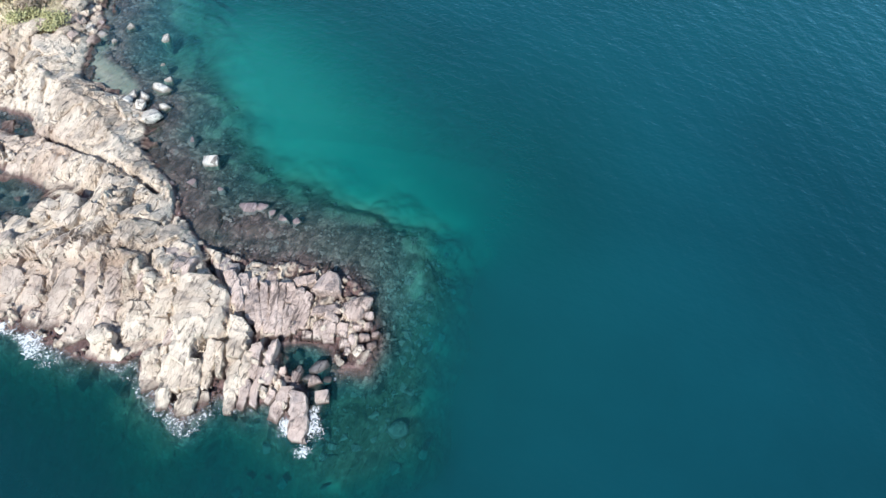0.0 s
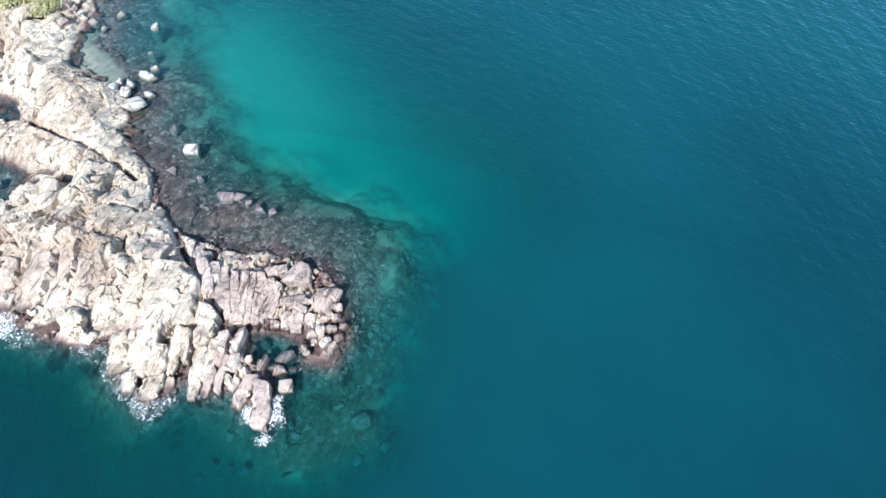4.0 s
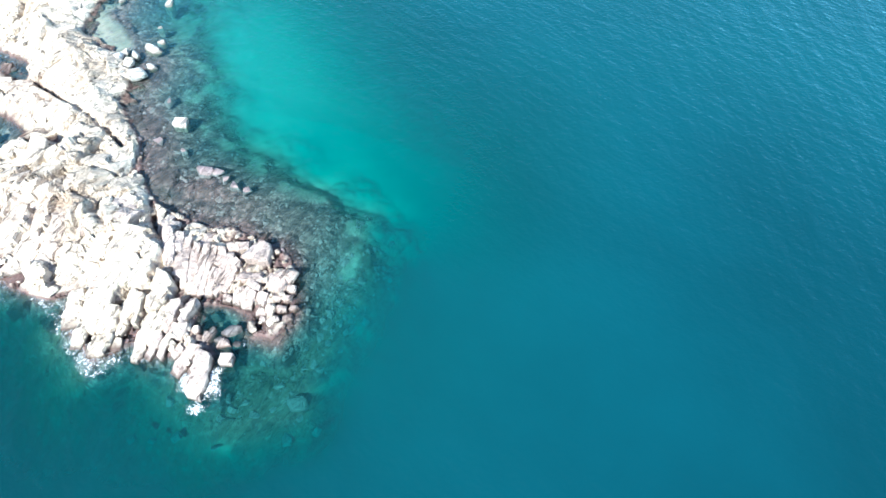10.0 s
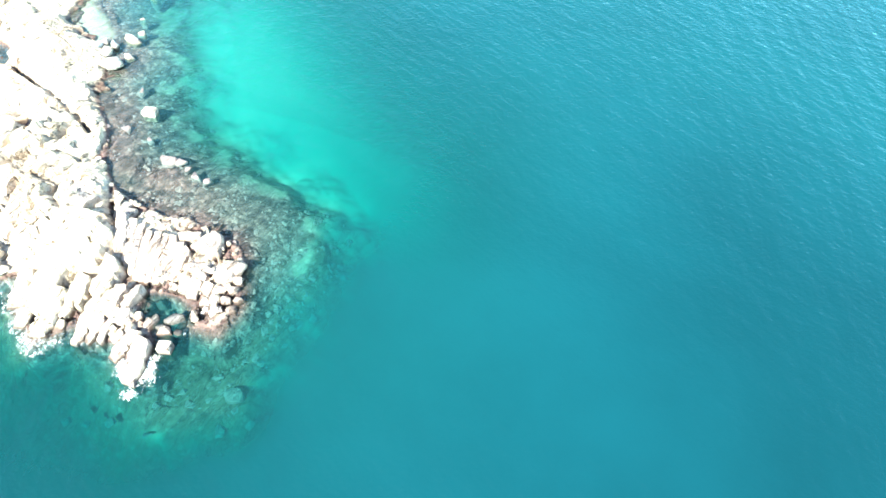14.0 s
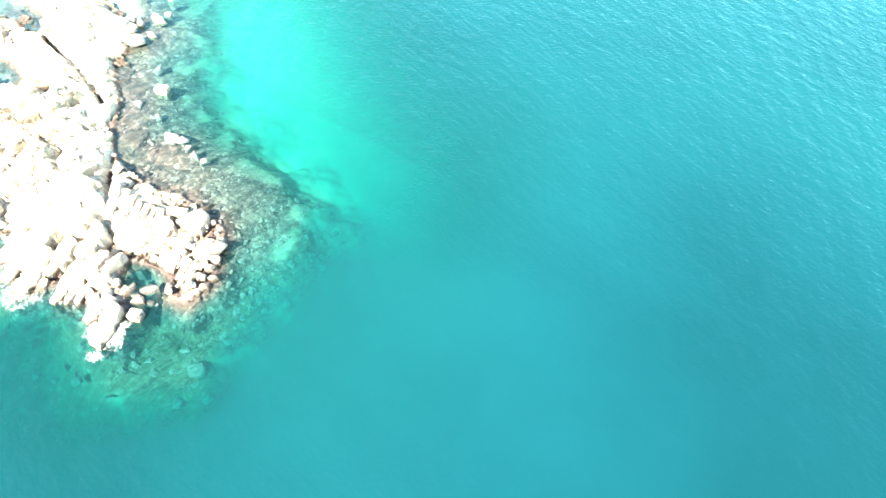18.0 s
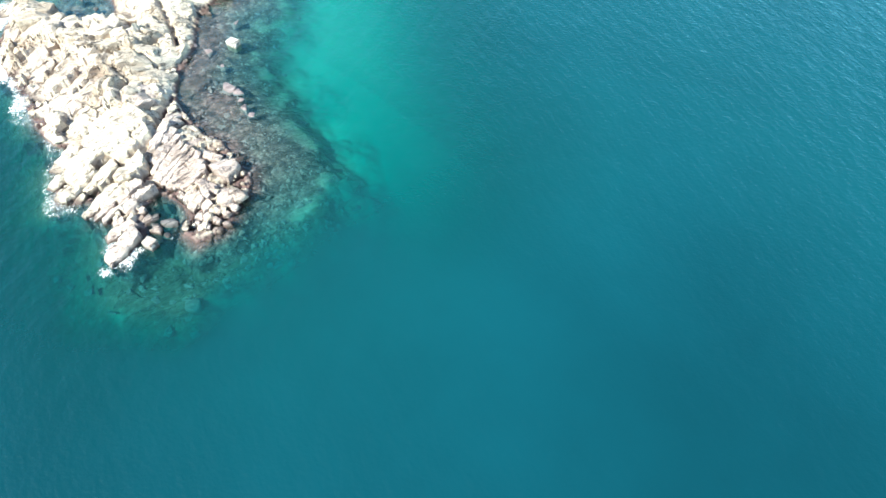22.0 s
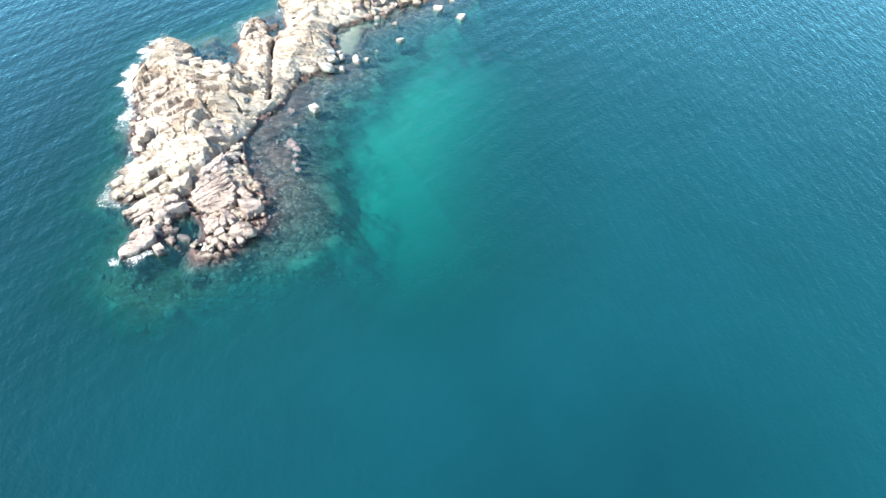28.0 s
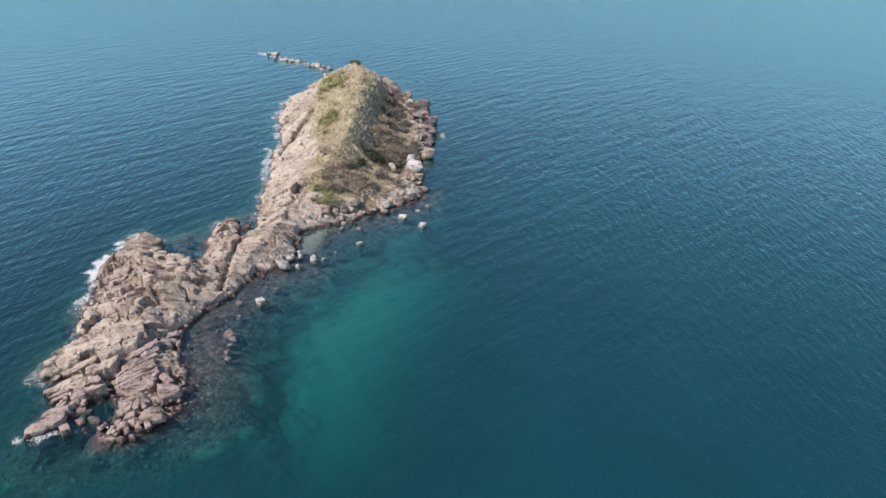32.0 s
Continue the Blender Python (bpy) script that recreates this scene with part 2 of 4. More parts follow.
EDGE_BLOCKS = [(-54.0, 46.0, -48.8, 47.0, 2.6, 2.9, 3.4),
    (-48.0, 47.6, -47.0, 50.6, 2.2, 3.6, 3.4),
    (-46.2, 50.2, -43.8, 50.3, 2.6, 3.7, 3.6),
    (-46.0, 47.4, -43.0, 48.0, 2.4, 3.9, 3.9),
    (-43.2, 49.4, -41.2, 48.8, 2.2, 3.6, 3.5)]
SLABS = EDGE_BLOCKS + TIP_FINGERS + SOUTH_SLABS + CREST_SLABS + WEST_SLABS + ARM_RIBS + ARM_BLOCKS


def land(x, y):
    """Height of the rock without its blocks."""
    wx = x + 1.3 * fbm(x * 0.21, y * 0.21, 3, 3)
    wy = y + 1.3 * fbm(x * 0.21, y * 0.21, 8, 3)
    d = polygon_distance(wx, wy, COAST)
    up = np.zeros(x.shape)
    for ridge, power in ((RIDGE_HEAD, 0.72), (RIDGE_TIP, 0.75), (RIDGE_NECK, 0.62), (RIDGE_SPUR, 0.65), (RIDGE_HILL, 0.82)):
        r, high = line_nearest(x, y, ridge)
        share = np.clip(d, 0, None) / (np.clip(d, 0, None) + r + 0.01)
        if ridge is RIDGE_HILL:  # gentle slabs to the south-west, a steep face to the north-east
            power = 0.8 + 1.7 * smooth(-3, 6.5, (x + 100) * 0.5 + (y - 106.5) * 0.87 + 5 * fbm(x * 0.07, y * 0.07, 91, 3)) * smooth(-62, -78, x)
            high = high + 1.4 * fbm(x * 0.11, y * 0.11, 90, 3)
        up = np.maximum(up, high * share ** power)
    for crack, depth, width in ((CRACK, 2.2, 0.32), (CRACK_HEAD, 1.9, 0.34), (LEDGE, 0.9, 0.5), (GULLY, 2.0, 1.2), (CRACK_HILL, 1.9, 0.7)):
        r, _ = line_nearest(x, y, crack)
        up = up - depth * np.exp(-(r / width) ** 2) * smooth(0.2, 1.5, up)
    return d, up


def reef_reach(x, y):
    """Metres inside the ragged edge of the reef."""
    return polygon_distance(x, y, REEF) + 3.5 * fbm(x * 0.17, y * 0.17, 31, 4)


def bed(x, y, d):
    """Depth of the sea bed outside the coast."""
    out = np.clip(-d, 0, None)
    deep = 26 - 22.5 * np.exp(-out / 27)
    deep = np.minimum(deep, 0.3 + 1.5 * out)
    reef = reef_reach(x, y)
    sand = polygon_distance(x, y, SAND)
    shelf = np.minimum(0.26 + 0.13 * out + 0.17 * np.clip(out - 4, 0, 30) + 0.17 * np.clip(50 - y, 0, 30) * smooth(0.2, 3.5, out), 3.6)
    edge = np.minimum((np.sqrt(sand ** 2 + 60) - sand) / 2, 70)
    bank = 4.6 + 0.28 * edge + 0.003 * edge ** 2 + 0.17 * np.clip(69 - y, 0, 40)
    k = smooth(-60.0, 1.0, sand)
    deep = deep * (1 - k) + np.minimum(deep, bank) * k
    k = smooth(-8.0, 2.0, reef)
    deep = deep * (1 - k) + np.minimum(deep, shelf) * k
    cove = polygon_distance(x, y, COVE)
    deep = np.where(cove > -1.5, np.minimum(deep, 0.35 + 0.1 * np.clip(2 - cove, 0, 4)), deep)
    deep = np.maximum(deep - 1.2 * np.exp(-((x + 22) ** 2 + (y - 52.5) ** 2) / 16), np.minimum(deep, 0.35))  # shoal of stones
    for inlet in INLETS:  # clefts floored with dark boulders, awash
        r, _ = line_nearest(x, y, inlet)
        k = np.exp(-(r / 4.5) ** 2)
        deep = deep * (1 - k) + np.minimum(deep, np.clip(0.75 + 1.2 * fbm(x * 0.5, y * 0.5, 35, 3), 0.1, 3)) * k
    return deep


def terrain(x, y):
    d, up = land(x, y)
    down = bed(x, y, d)
    return np.where(d > 0, up, -down), d


# heights and distances on an even half-metre net, to look up single places quickly
NET_X, NET_Y = np.meshgrid(np.arange(-206, 12.1, 0.5), np.arange(8, 152.1, 0.5))
NET_Z, NET_D = terrain(NET_X, NET_Y)
NET_GREEN = polygon_distance(NET_X, NET_Y, VEGETATION)
NET_REEF = polygon_distance(NET_X, NET_Y, REEF)


def browner(x, y):
    """Where the rock is tan instead of bleached: the headland's south-west slope and the spur."""
    k = smooth(-33, -38, x + 3 * fbm(x * 0.2, y * 0.2, 81, 3)) * smooth(46.5, 43.5, y - 0.12 * (x + 45) + 3 * fbm(x * 0.2, y * 0.2, 82, 3))
    return np.maximum(k, smooth(5.5, 3.0, line_nearest(x, y, RIDGE_SPUR[1:])[0]))


def look_up(net, x, y):
    u, v = np.clip((np.asarray(x, float) + 206) * 2, 0, net.shape[1] - 1.001), np.clip((np.asarray(y, float) - 8) * 2, 0, net.shape[0] - 1.001)
    i, j = u.astype(int), v.astype(int)
    f, g = u - i, v - j
    return (net[j, i] * (1 - f) + net[j, i + 1] * f) * (1 - g) + (net[j + 1, i] * (1 - f) + net[j + 1, i + 1] * f) * g


def quick(x, y):
    return look_up(NET_Z, x, y), look_up(NET_D, x, y)


def ground_height(x, y):
    return float(look_up(NET_Z, x, y))


# ---- materials ----
def material(name):
    m = bpy.data.materials.new(name)
    m.use_nodes = True
    return m, m.node_tree.nodes, m.node_tree.links, m.node_tree.nodes["Principled BSDF"]


def node(nodes, kind, **values):
    n = nodes.new("ShaderNode" + kind)
    for key, v in values.items():
        n.inputs[key].default_value = v
    return n


def ramp(nodes, links, source, stops):
    r = nodes.new("ShaderNodeValToRGB")
    links.new(source, r.inputs[0])
    e = r.color_ramp.elements
    while len(e) < len(stops):
        e.new(0.5)
    for k, (at, c) in enumerate(stops):
        e[k].position = at
        e[k].color = (*c, 1) if len(c) == 3 else c
    return r.outputs[0]


def mix(nodes, links, fac, a, b, blend="MIX"):
    n = nodes.new("ShaderNodeMix")
    n.data_type, n.blend_type = "RGBA", blend
    for value, k in ((fac, 0), (a, 6), (b, 7)):
        if hasattr(value, "is_linked"):
            links.new(value, n.inputs[k])
        elif isinstance(value, tuple):
            n.inputs[k].default_value = (*value, 1)
        else:
            n.inputs[k].default_value = value
    return n.outputs[2]


def arith(nodes, links, op, a, b=0.0, c=None):
    n = nodes.new("ShaderNodeMath")
    n.operation = op
    for k, value in enumerate((a, b) if c is None else (a, b, c)):
        if hasattr(value, "is_linked"):
            links.new(value, n.inputs[k])
        else:
            n.inputs[k].default_value = value
    return n.outputs[0]


def clamped(nodes, links, value, a, b):
    n = nodes.new("ShaderNodeMapRange")
    n.interpolation_type = "SMOOTHSTEP"
    links.new(value, n.inputs[0])
    n.inputs[1].default_value, n.inputs[2].default_value = a, b
    return n.outputs[0]


def rock_colour(nodes, links, pale, warm, dark):
    """Weathered rock: two tones, stains, joints, a tide mark near the water; returns colour, height for relief, position."""
    geo = nodes.new("ShaderNodeNewGeometry")
    at = geo.outputs["Position"]
    big = node(nodes, "TexNoise", Scale=0.16, Detail=5.0, Roughness=0.6)
    mid = node(nodes, "TexNoise", Scale=0.9, Detail=6.0, Roughness=0.65)
    fine = node(nodes, "TexNoise", Scale=6.0, Detail=6.0, Roughness=0.7)
    turn = nodes.new("ShaderNodeMapping")
    turn.vector_type = "TEXTURE"
    turn.inputs["Rotation"].default_value = (0, 0, radians(-24))
    turn.inputs["Scale"].default_value = (0.6, 2.3, 1.0)
    links.new(at, turn.inputs[0])
    joints = node(nodes, "TexVoronoi", Scale=1.0)
    joints.feature = "DISTANCE_TO_EDGE"
    bent = nodes.new("ShaderNodeVectorMath")
    bent.operation = "MULTIPLY_ADD"
    links.new(mid.outputs[1], bent.inputs[0])
    bent.inputs[1].default_value = (0.45, 0.45, 0.45)
    links.new(turn.outputs[0], bent.inputs[2])
    links.new(bent.outputs[0], joints.inputs["Vector"])
    for n in (big, mid, fine):
        links.new(at, n.inputs["Vector"])
    colour = mix(nodes, links, clamped(nodes, links, big.outputs[0], 0.42, 0.62), pale, warm)
    colour = mix(nodes, links, arith(nodes, links, "MULTIPLY", clamped(nodes, links, mid.outputs[0], 0.56, 0.70), 0.32), colour, dark)
    colour = mix(nodes, links, arith(nodes, links, "MULTIPLY", clamped(nodes, links, fine.outputs[0], 0.57, 0.68), 0.32), colour, dark)
    crack = clamped(nodes, links, joints.outputs[0], 0.06, 0.01)
    colour = mix(nodes, links, arith(nodes, links, "MULTIPLY", crack, arith(nodes, links, "MULTIPLY", clamped(nodes, links, mid.outputs[0], 0.5, 0.6), 0.6)), colour, tuple(v * 0.45 for v in dark))
    for angle, stretch, scale, low, high, share in ((72, 6.0, 1.5, 0.605, 0.64, 0.8), (20, 3.5, 1.1, 0.635, 0.665, 0.36), (80, 7.0, 4.0, 0.595, 0.67, 0.36)):
        lay = nodes.new("ShaderNodeMapping")
        lay.vector_type = "TEXTURE"
        lay.inputs["Rotation"].default_value = (0, 0, radians(angle))
        lay.inputs["Scale"].default_value = (stretch, 1.0, 1.6)
        links.new(at, lay.inputs[0])
        dash = node(nodes, "TexNoise", Scale=scale, Detail=4.0, Roughness=0.6, Distortion=0.5)
        links.new(lay.outputs[0], dash.inputs["Vector"])
        colour = mix(nodes, links, arith(nodes, links, "MULTIPLY", clamped(nodes, links, dash.outputs[0], low, high), share), colour, tuple(v * 0.5 for v in dark))
        if angle == 72:
            joints_high = clamped(nodes, links, dash.outputs[0], high, low)
        if angle == 80:
            joints_high = arith(nodes, links, "MULTIPLY_ADD", dash.outputs[0], 1.4, joints_high)
    for scale, share in ((0.8, 1.0), (2.3, 0.42)):
        chips = node(nodes, "TexVoronoi", Scale=scale)
        links.new(bent.outputs[0], chips.inputs["Vector"])
        way, lean = nodes.new("ShaderNodeVectorMath"), nodes.new("ShaderNodeVectorMath")
        way.operation, lean.operation = "SUBTRACT", "SUBTRACT"
        links.new(bent.outputs[0], way.inputs[0])
        links.new(chips.outputs["Position"], way.inputs[1])
        links.new(chips.outputs["Color"], lean.inputs[0])
        lean.inputs[1].default_value = (0.5, 0.5, 0.5)
        tilt = nodes.new("ShaderNodeVectorMath")
        tilt.operation = "DOT_PRODUCT"
        links.new(way.outputs[0], tilt.inputs[0])
        links.new(lean.outputs[0], tilt.inputs[1])
        joints_high = arith(nodes, links, "MULTIPLY_ADD", tilt.outputs["Value"], 10.0 * share, joints_high)
    patchy = arith(nodes, links, "MULTIPLY", crack, clamped(nodes, links, big.outputs[0], 0.5, 0.6))
    joints_high = arith(nodes, links, "MULTIPLY_ADD", patchy, -1.4, joints_high)
    split = nodes.new("ShaderNodeSeparateXYZ")
    links.new(at, split.inputs[0])
    level = arith(nodes, links, "MULTIPLY_ADD", mid.outputs[0], -0.8, split.outputs[2])
    wet = clamped(nodes, links, level, 0.42, -0.3)
    return colour, wet, mid, fine, joints_high, at


def rock_material(name, pale, warm, dark, tide=(0.085, 0.05, 0.04)):
    m, nodes, links, bsdf = material(name)
    colour, wet, mid, fine, joints, _ = rock_colour(nodes, links, pale, warm, dark)
    info = nodes.new("ShaderNodeObjectInfo")
    island = nodes.new("ShaderNodeNewGeometry")
    chance = arith(nodes, links, "FRACT", arith(nodes, links, "ADD", info.outputs["Random"], island.outputs["Random Per Island"]))
    shade = arith(nodes, links, "MULTIPLY_ADD", chance, 0.22, 0.86)
    hsv = node(nodes, "HueSaturation")
    links.new(shade, hsv.inputs["Value"])
    links.new(colour, hsv.inputs["Color"])
    final = mix(nodes, links, wet, hsv.outputs[0], tide)
    links.new(final, bsdf.inputs["Base Color"])
    bsdf.inputs["Roughness"].default_value = 0.88
    rough = arith(nodes, links, "MULTIPLY_ADD", wet, -0.4, 0.9)
    links.new(rough, bsdf.inputs["Roughness"])
    relief = arith(nodes, links, "MULTIPLY_ADD", fine.outputs[0], 0.35, mid.outputs[0])
    relief = arith(nodes, links, "MULTIPLY_ADD", joints, 0.3, relief)
    bump = node(nodes, "Bump", Strength=0.9, Distance=0.4)
    links.new(relief, bump.inputs["Height"])
    links.new(bump.outputs[0], bsdf.inputs["Normal"])
    return m


ROCK = rock_material("weathered_rock", (0.635, 0.532, 0.418), (0.51, 0.404, 0.305), (0.165, 0.125, 0.098))
PINK_ROCK = rock_material("pink_rock", (0.55, 0.435, 0.37), (0.44, 0.332, 0.274), (0.185, 0.132, 0.11))
TAN_ROCK = rock_material("tan_rock", (0.54, 0.437, 0.354), (0.435, 0.337, 0.27), (0.16, 0.12, 0.096))
WHITE_ROCK = rock_material("bleached_rock", (0.74, 0.70, 0.63), (0.63, 0.57, 0.49), (0.28, 0.235, 0.195), (0.24, 0.20, 0.17))
REEF_ROCK = rock_material("reef_rock", (0.46, 0.38, 0.36), (0.33, 0.26, 0.25), (0.15, 0.118, 0.112), (0.24, 0.18, 0.172))
# shade of the hill's north-east side as rock colour; also for wet boulders
DARK_ROCK = rock_material("shaded_and_wet_rock", (0.34, 0.30, 0.275), (0.24, 0.205, 0.185), (0.10, 0.088, 0.08), (0.06, 0.052, 0.047))


def ground_material():
    """The islet and the sea bed: rock, pale sand on the shoal, thin dry soil under the plants."""
    m, nodes, links, bsdf = material("islet_ground")
    colour, wet, mid, fine, joints, at = rock_colour(nodes, links, (0.635, 0.532, 0.418), (0.51, 0.404, 0.305), (0.165, 0.125, 0.098))
    weed = node(nodes, "TexNoise", Scale=0.55, Detail=7.0, Roughness=0.7)
    links.new(at, weed.inputs["Vector"])
    floor = ramp(nodes, links, weed.outputs[0], [(0.34, (0.10, 0.07, 0.068)), (0.5, (0.225, 0.152, 0.138)), (0.66, (0.345, 0.25, 0.225))])
    shift = nodes.new("ShaderNodeVectorMath")
    shift.operation = "MULTIPLY_ADD"
    links.new(weed.outputs[1], shift.inputs[0])
    shift.inputs[1].default_value = (2.4, 2.4, 0.0)
    links.new(at, shift.inputs[2])
    speck = node(nodes, "TexVoronoi", Scale=1.7)
    links.new(shift.outputs[0], speck.inputs["Vector"])
    pebble = nodes.new("ShaderNodeSeparateColor")
    links.new(speck.outputs["Color"], pebble.inputs[0])
    gaps = node(nodes, "TexVoronoi", Scale=1.7)
    gaps.feature = "DISTANCE_TO_EDGE"
    links.new(shift.outputs[0], gaps.inputs["Vector"])
    stones = node(nodes, "HueSaturation")
    tint = arith(nodes, links, "MULTIPLY_ADD", arith(nodes, links, "POWER", pebble.outputs[0], 1.8), 0.85, 0.5)
    links.new(arith(nodes, links, "MULTIPLY", tint, arith(nodes, links, "MULTIPLY_ADD", clamped(nodes, links, gaps.outputs[0], 0.0, 0.2), 0.4, 0.6)), stones.inputs["Value"])
    links.new(floor, stones.inputs["Color"])
    height = nodes.new("ShaderNodeSeparateXYZ")
    links.new(at, height.inputs[0])
    kelp = clamped(nodes, links, arith(nodes, links, "MULTIPLY_ADD", weed.outputs[0], 2.2, height.outputs[2]), -0.9, -2.8)
    floor = mix(nodes, links, arith(nodes, links, "MULTIPLY", kelp, 0.6), stones.outputs[0], (0.12, 0.115, 0.07))
    rusty = clamped(nodes, links, arith(nodes, links, "MULTIPLY_ADD", weed.outputs[0], -1.0, height.outputs[2]), -1.7, -0.95)
    red_stones = mix(nodes, links, 1.0, stones.outputs[0], (0.74, 0.54, 0.565), "MULTIPLY")
    floor = mix(nodes, links, arith(nodes, links, "MULTIPLY", rusty, 0.65), floor, red_stones)
    rim = clamped(nodes, links, height.outputs[2], -0.45, -0.12)  # dark weed along the tide line
    floor = mix(nodes, links, arith(nodes, links, "MULTIPLY", rim, 0.65), floor, (0.14, 0.085, 0.075))
    colour = mix(nodes, links, wet, colour, floor)
    tan = nodes.new("ShaderNodeAttribute")
    tan.attribute_name = "tan"
    colour = mix(nodes, links, tan.outputs["Fac"], colour, mix(nodes, links, 1.0, colour, (0.88, 0.84, 0.84), "MULTIPLY"))
    sand = nodes.new("ShaderNodeAttribute")
    sand.attribute_name = "sand"
    colour = mix(nodes, links, sand.outputs["Fac"], colour, (0.40, 0.395, 0.31))
    soil = nodes.new("ShaderNodeAttribute")
    soil.attribute_name = "soil"
    turf = ramp(nodes, links, weed.outputs[0], [(0.35, (0.29, 0.24, 0.135)), (0.5, (0.45, 0.375, 0.235)), (0.65, (0.56, 0.475, 0.33))])
    colour = mix(nodes, links, soil.outputs["Fac"], colour, turf)
    links.new(colour, bsdf.inputs["Base Color"])
    bsdf.inputs["Roughness"].default_value = 0.92
    relief = arith(nodes, links, "MULTIPLY_ADD", fine.outputs[0], 0.35, mid.outputs[0])
    relief = arith(nodes, links, "MULTIPLY_ADD", joints, 0.3, relief)
    bump = node(nodes, "Bump", Strength=0.9, Distance=0.4)
    links.new(arith(nodes, links, "MULTIPLY_ADD", sand.outputs["Fac"], -0.85, 0.9), bump.inputs["Strength"])
    links.new(relief, bump.inputs["Height"])
    links.new(bump.outputs[0], bsdf.inputs["Normal"])
    return m


def water_material():
    """Clear sea: what lies below is dimmed by the depth of water over it, the water itself scatters blue-green, the surface mirrors the sky."""
    m, nodes, links, bsdf = material("sea_water")
    nodes.remove(bsdf)
    depth = nodes.new("ShaderNodeAttribute")
    depth.attribute_name = "depth"
    geo = nodes.new("ShaderNodeNewGeometry")
    through_ = nodes.new("ShaderNodeCombineColor")
    body = nodes.new("ShaderNodeCombineColor")
    # brightness painted into the water's own colour, by place
    lightened = nodes.new("ShaderNodeAttribute")
    lightened.attribute_name = "lightened"
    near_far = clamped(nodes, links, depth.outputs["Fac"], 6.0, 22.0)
    near_far = arith(nodes, links, "MULTIPLY", near_far, arith(nodes, links, "MULTIPLY_ADD", lightened.outputs["Fac"], -0.82, 1.0))  # brightened water is also painted greener
    for k, (loss, shallow, deep) in enumerate(((0.75, 0.0024, 0.0042), (0.27, 0.0218, 0.0400), (0.26, 0.0246, 0.0540))):
        left = arith(nodes, links, "POWER", math.exp(-loss), depth.outputs["Fac"])
        links.new(left, through_.inputs[k])
        scatter = arith(nodes, links, "MULTIPLY_ADD", near_far, deep - shallow, shallow)
        links.new(arith(nodes, links, "MULTIPLY", arith(nodes, links, "SUBTRACT", 1.0, left), scatter), body.inputs[k])
    patch = node(nodes, "TexNoise", Scale=0.05, Detail=4.0, Roughness=0.55)
    links.new(geo.outputs["Position"], patch.inputs["Vector"])
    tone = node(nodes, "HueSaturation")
    body_gain = arith(nodes, links, "MULTIPLY_ADD", lightened.outputs["Fac"], 1.12, 0.71)
    links.new(arith(nodes, links, "MULTIPLY", body_gain, arith(nodes, links, "MULTIPLY_ADD", patch.outputs[0], 0.5, 0.85)), tone.inputs["Value"])
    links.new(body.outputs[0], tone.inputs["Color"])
    clear = nodes.new("ShaderNodeBsdfTransparent")
    links.new(through_.outputs[0], clear.inputs[0])
    scatter = nodes.new("ShaderNodeBsdfDiffuse")
    links.new(tone.outputs[0], scatter.inputs[0])
    both = nodes.new("ShaderNodeAddShader")
    links.new(clear.outputs[0], both.inputs[0])
    links.new(scatter.outputs[0], both.inputs[1])
    # wind ripples at three sizes
    waves = []
    for angle, stretch, scale in ((104, 4.2, 0.34), (150, 2.4, 0.75), (20, 1.3, 2.2)):
        turn = nodes.new("ShaderNodeMapping")
        turn.vector_type = "TEXTURE"
        turn.inputs["Rotation"].default_value = (0, 0, radians(angle))
        turn.inputs["Scale"].default_value = (stretch, 1.0, 1.0)
        links.new(geo.outputs["Position"], turn.inputs[0])
        wave = node(nodes, "TexNoise", Scale=scale, Detail=2.0, Roughness=0.5)
        links.new(turn.outputs[0], wave.inputs["Vector"])
        waves.append(wave.outputs[0])
    high = arith(nodes, links, "MULTIPLY_ADD", waves[1], 0.60, arith(nodes, links, "MULTIPLY", waves[0], 0.9))
    high = arith(nodes, links, "MULTIPLY_ADD", waves[2], 0.29, high)
    bump = node(nodes, "Bump", Strength=1.0, Distance=0.23)
    links.new(high, bump.inputs["Height"])
    mirror = node(nodes, "BsdfGlossy", Roughness=0.25, Color=(0.66, 1.0, 0.94, 1.0))
    links.new(bump.outputs[0], mirror.inputs["Normal"])
    fres = node(nodes, "Fresnel", IOR=1.33)
    links.new(bump.outputs[0], fres.inputs["Normal"])
    shader = nodes.new("ShaderNodeMixShader")
    links.new(arith(nodes, links, "MINIMUM", arith(nodes, links, "MULTIPLY_ADD", fres.outputs[0], 4.2, -0.064), 0.9), shader.inputs[0])
    links.new(both.outputs[0], shader.inputs[1])
    links.new(mirror.outputs[0], shader.inputs[2])
    links.new(shader.outputs[0], nodes["Material Output"].inputs[0])
    return m


GROUND, WATER = ground_material(), water_material()


# ---- mesh helpers ----
def mesh_from(name, verts, faces, mat, flat=True):
    me = bpy.data.meshes.new(name)
    me.from_pydata(verts, [], faces)
    me.materials.append(mat)
    if not flat:
        me.shade_smooth()
    me.update()
    return me


def worn(me, angle=23):
    """Rounded faces between sharp broken edges."""
    me.shade_smooth()
    me.set_sharp_from_angle(angle=radians(angle))
    return me


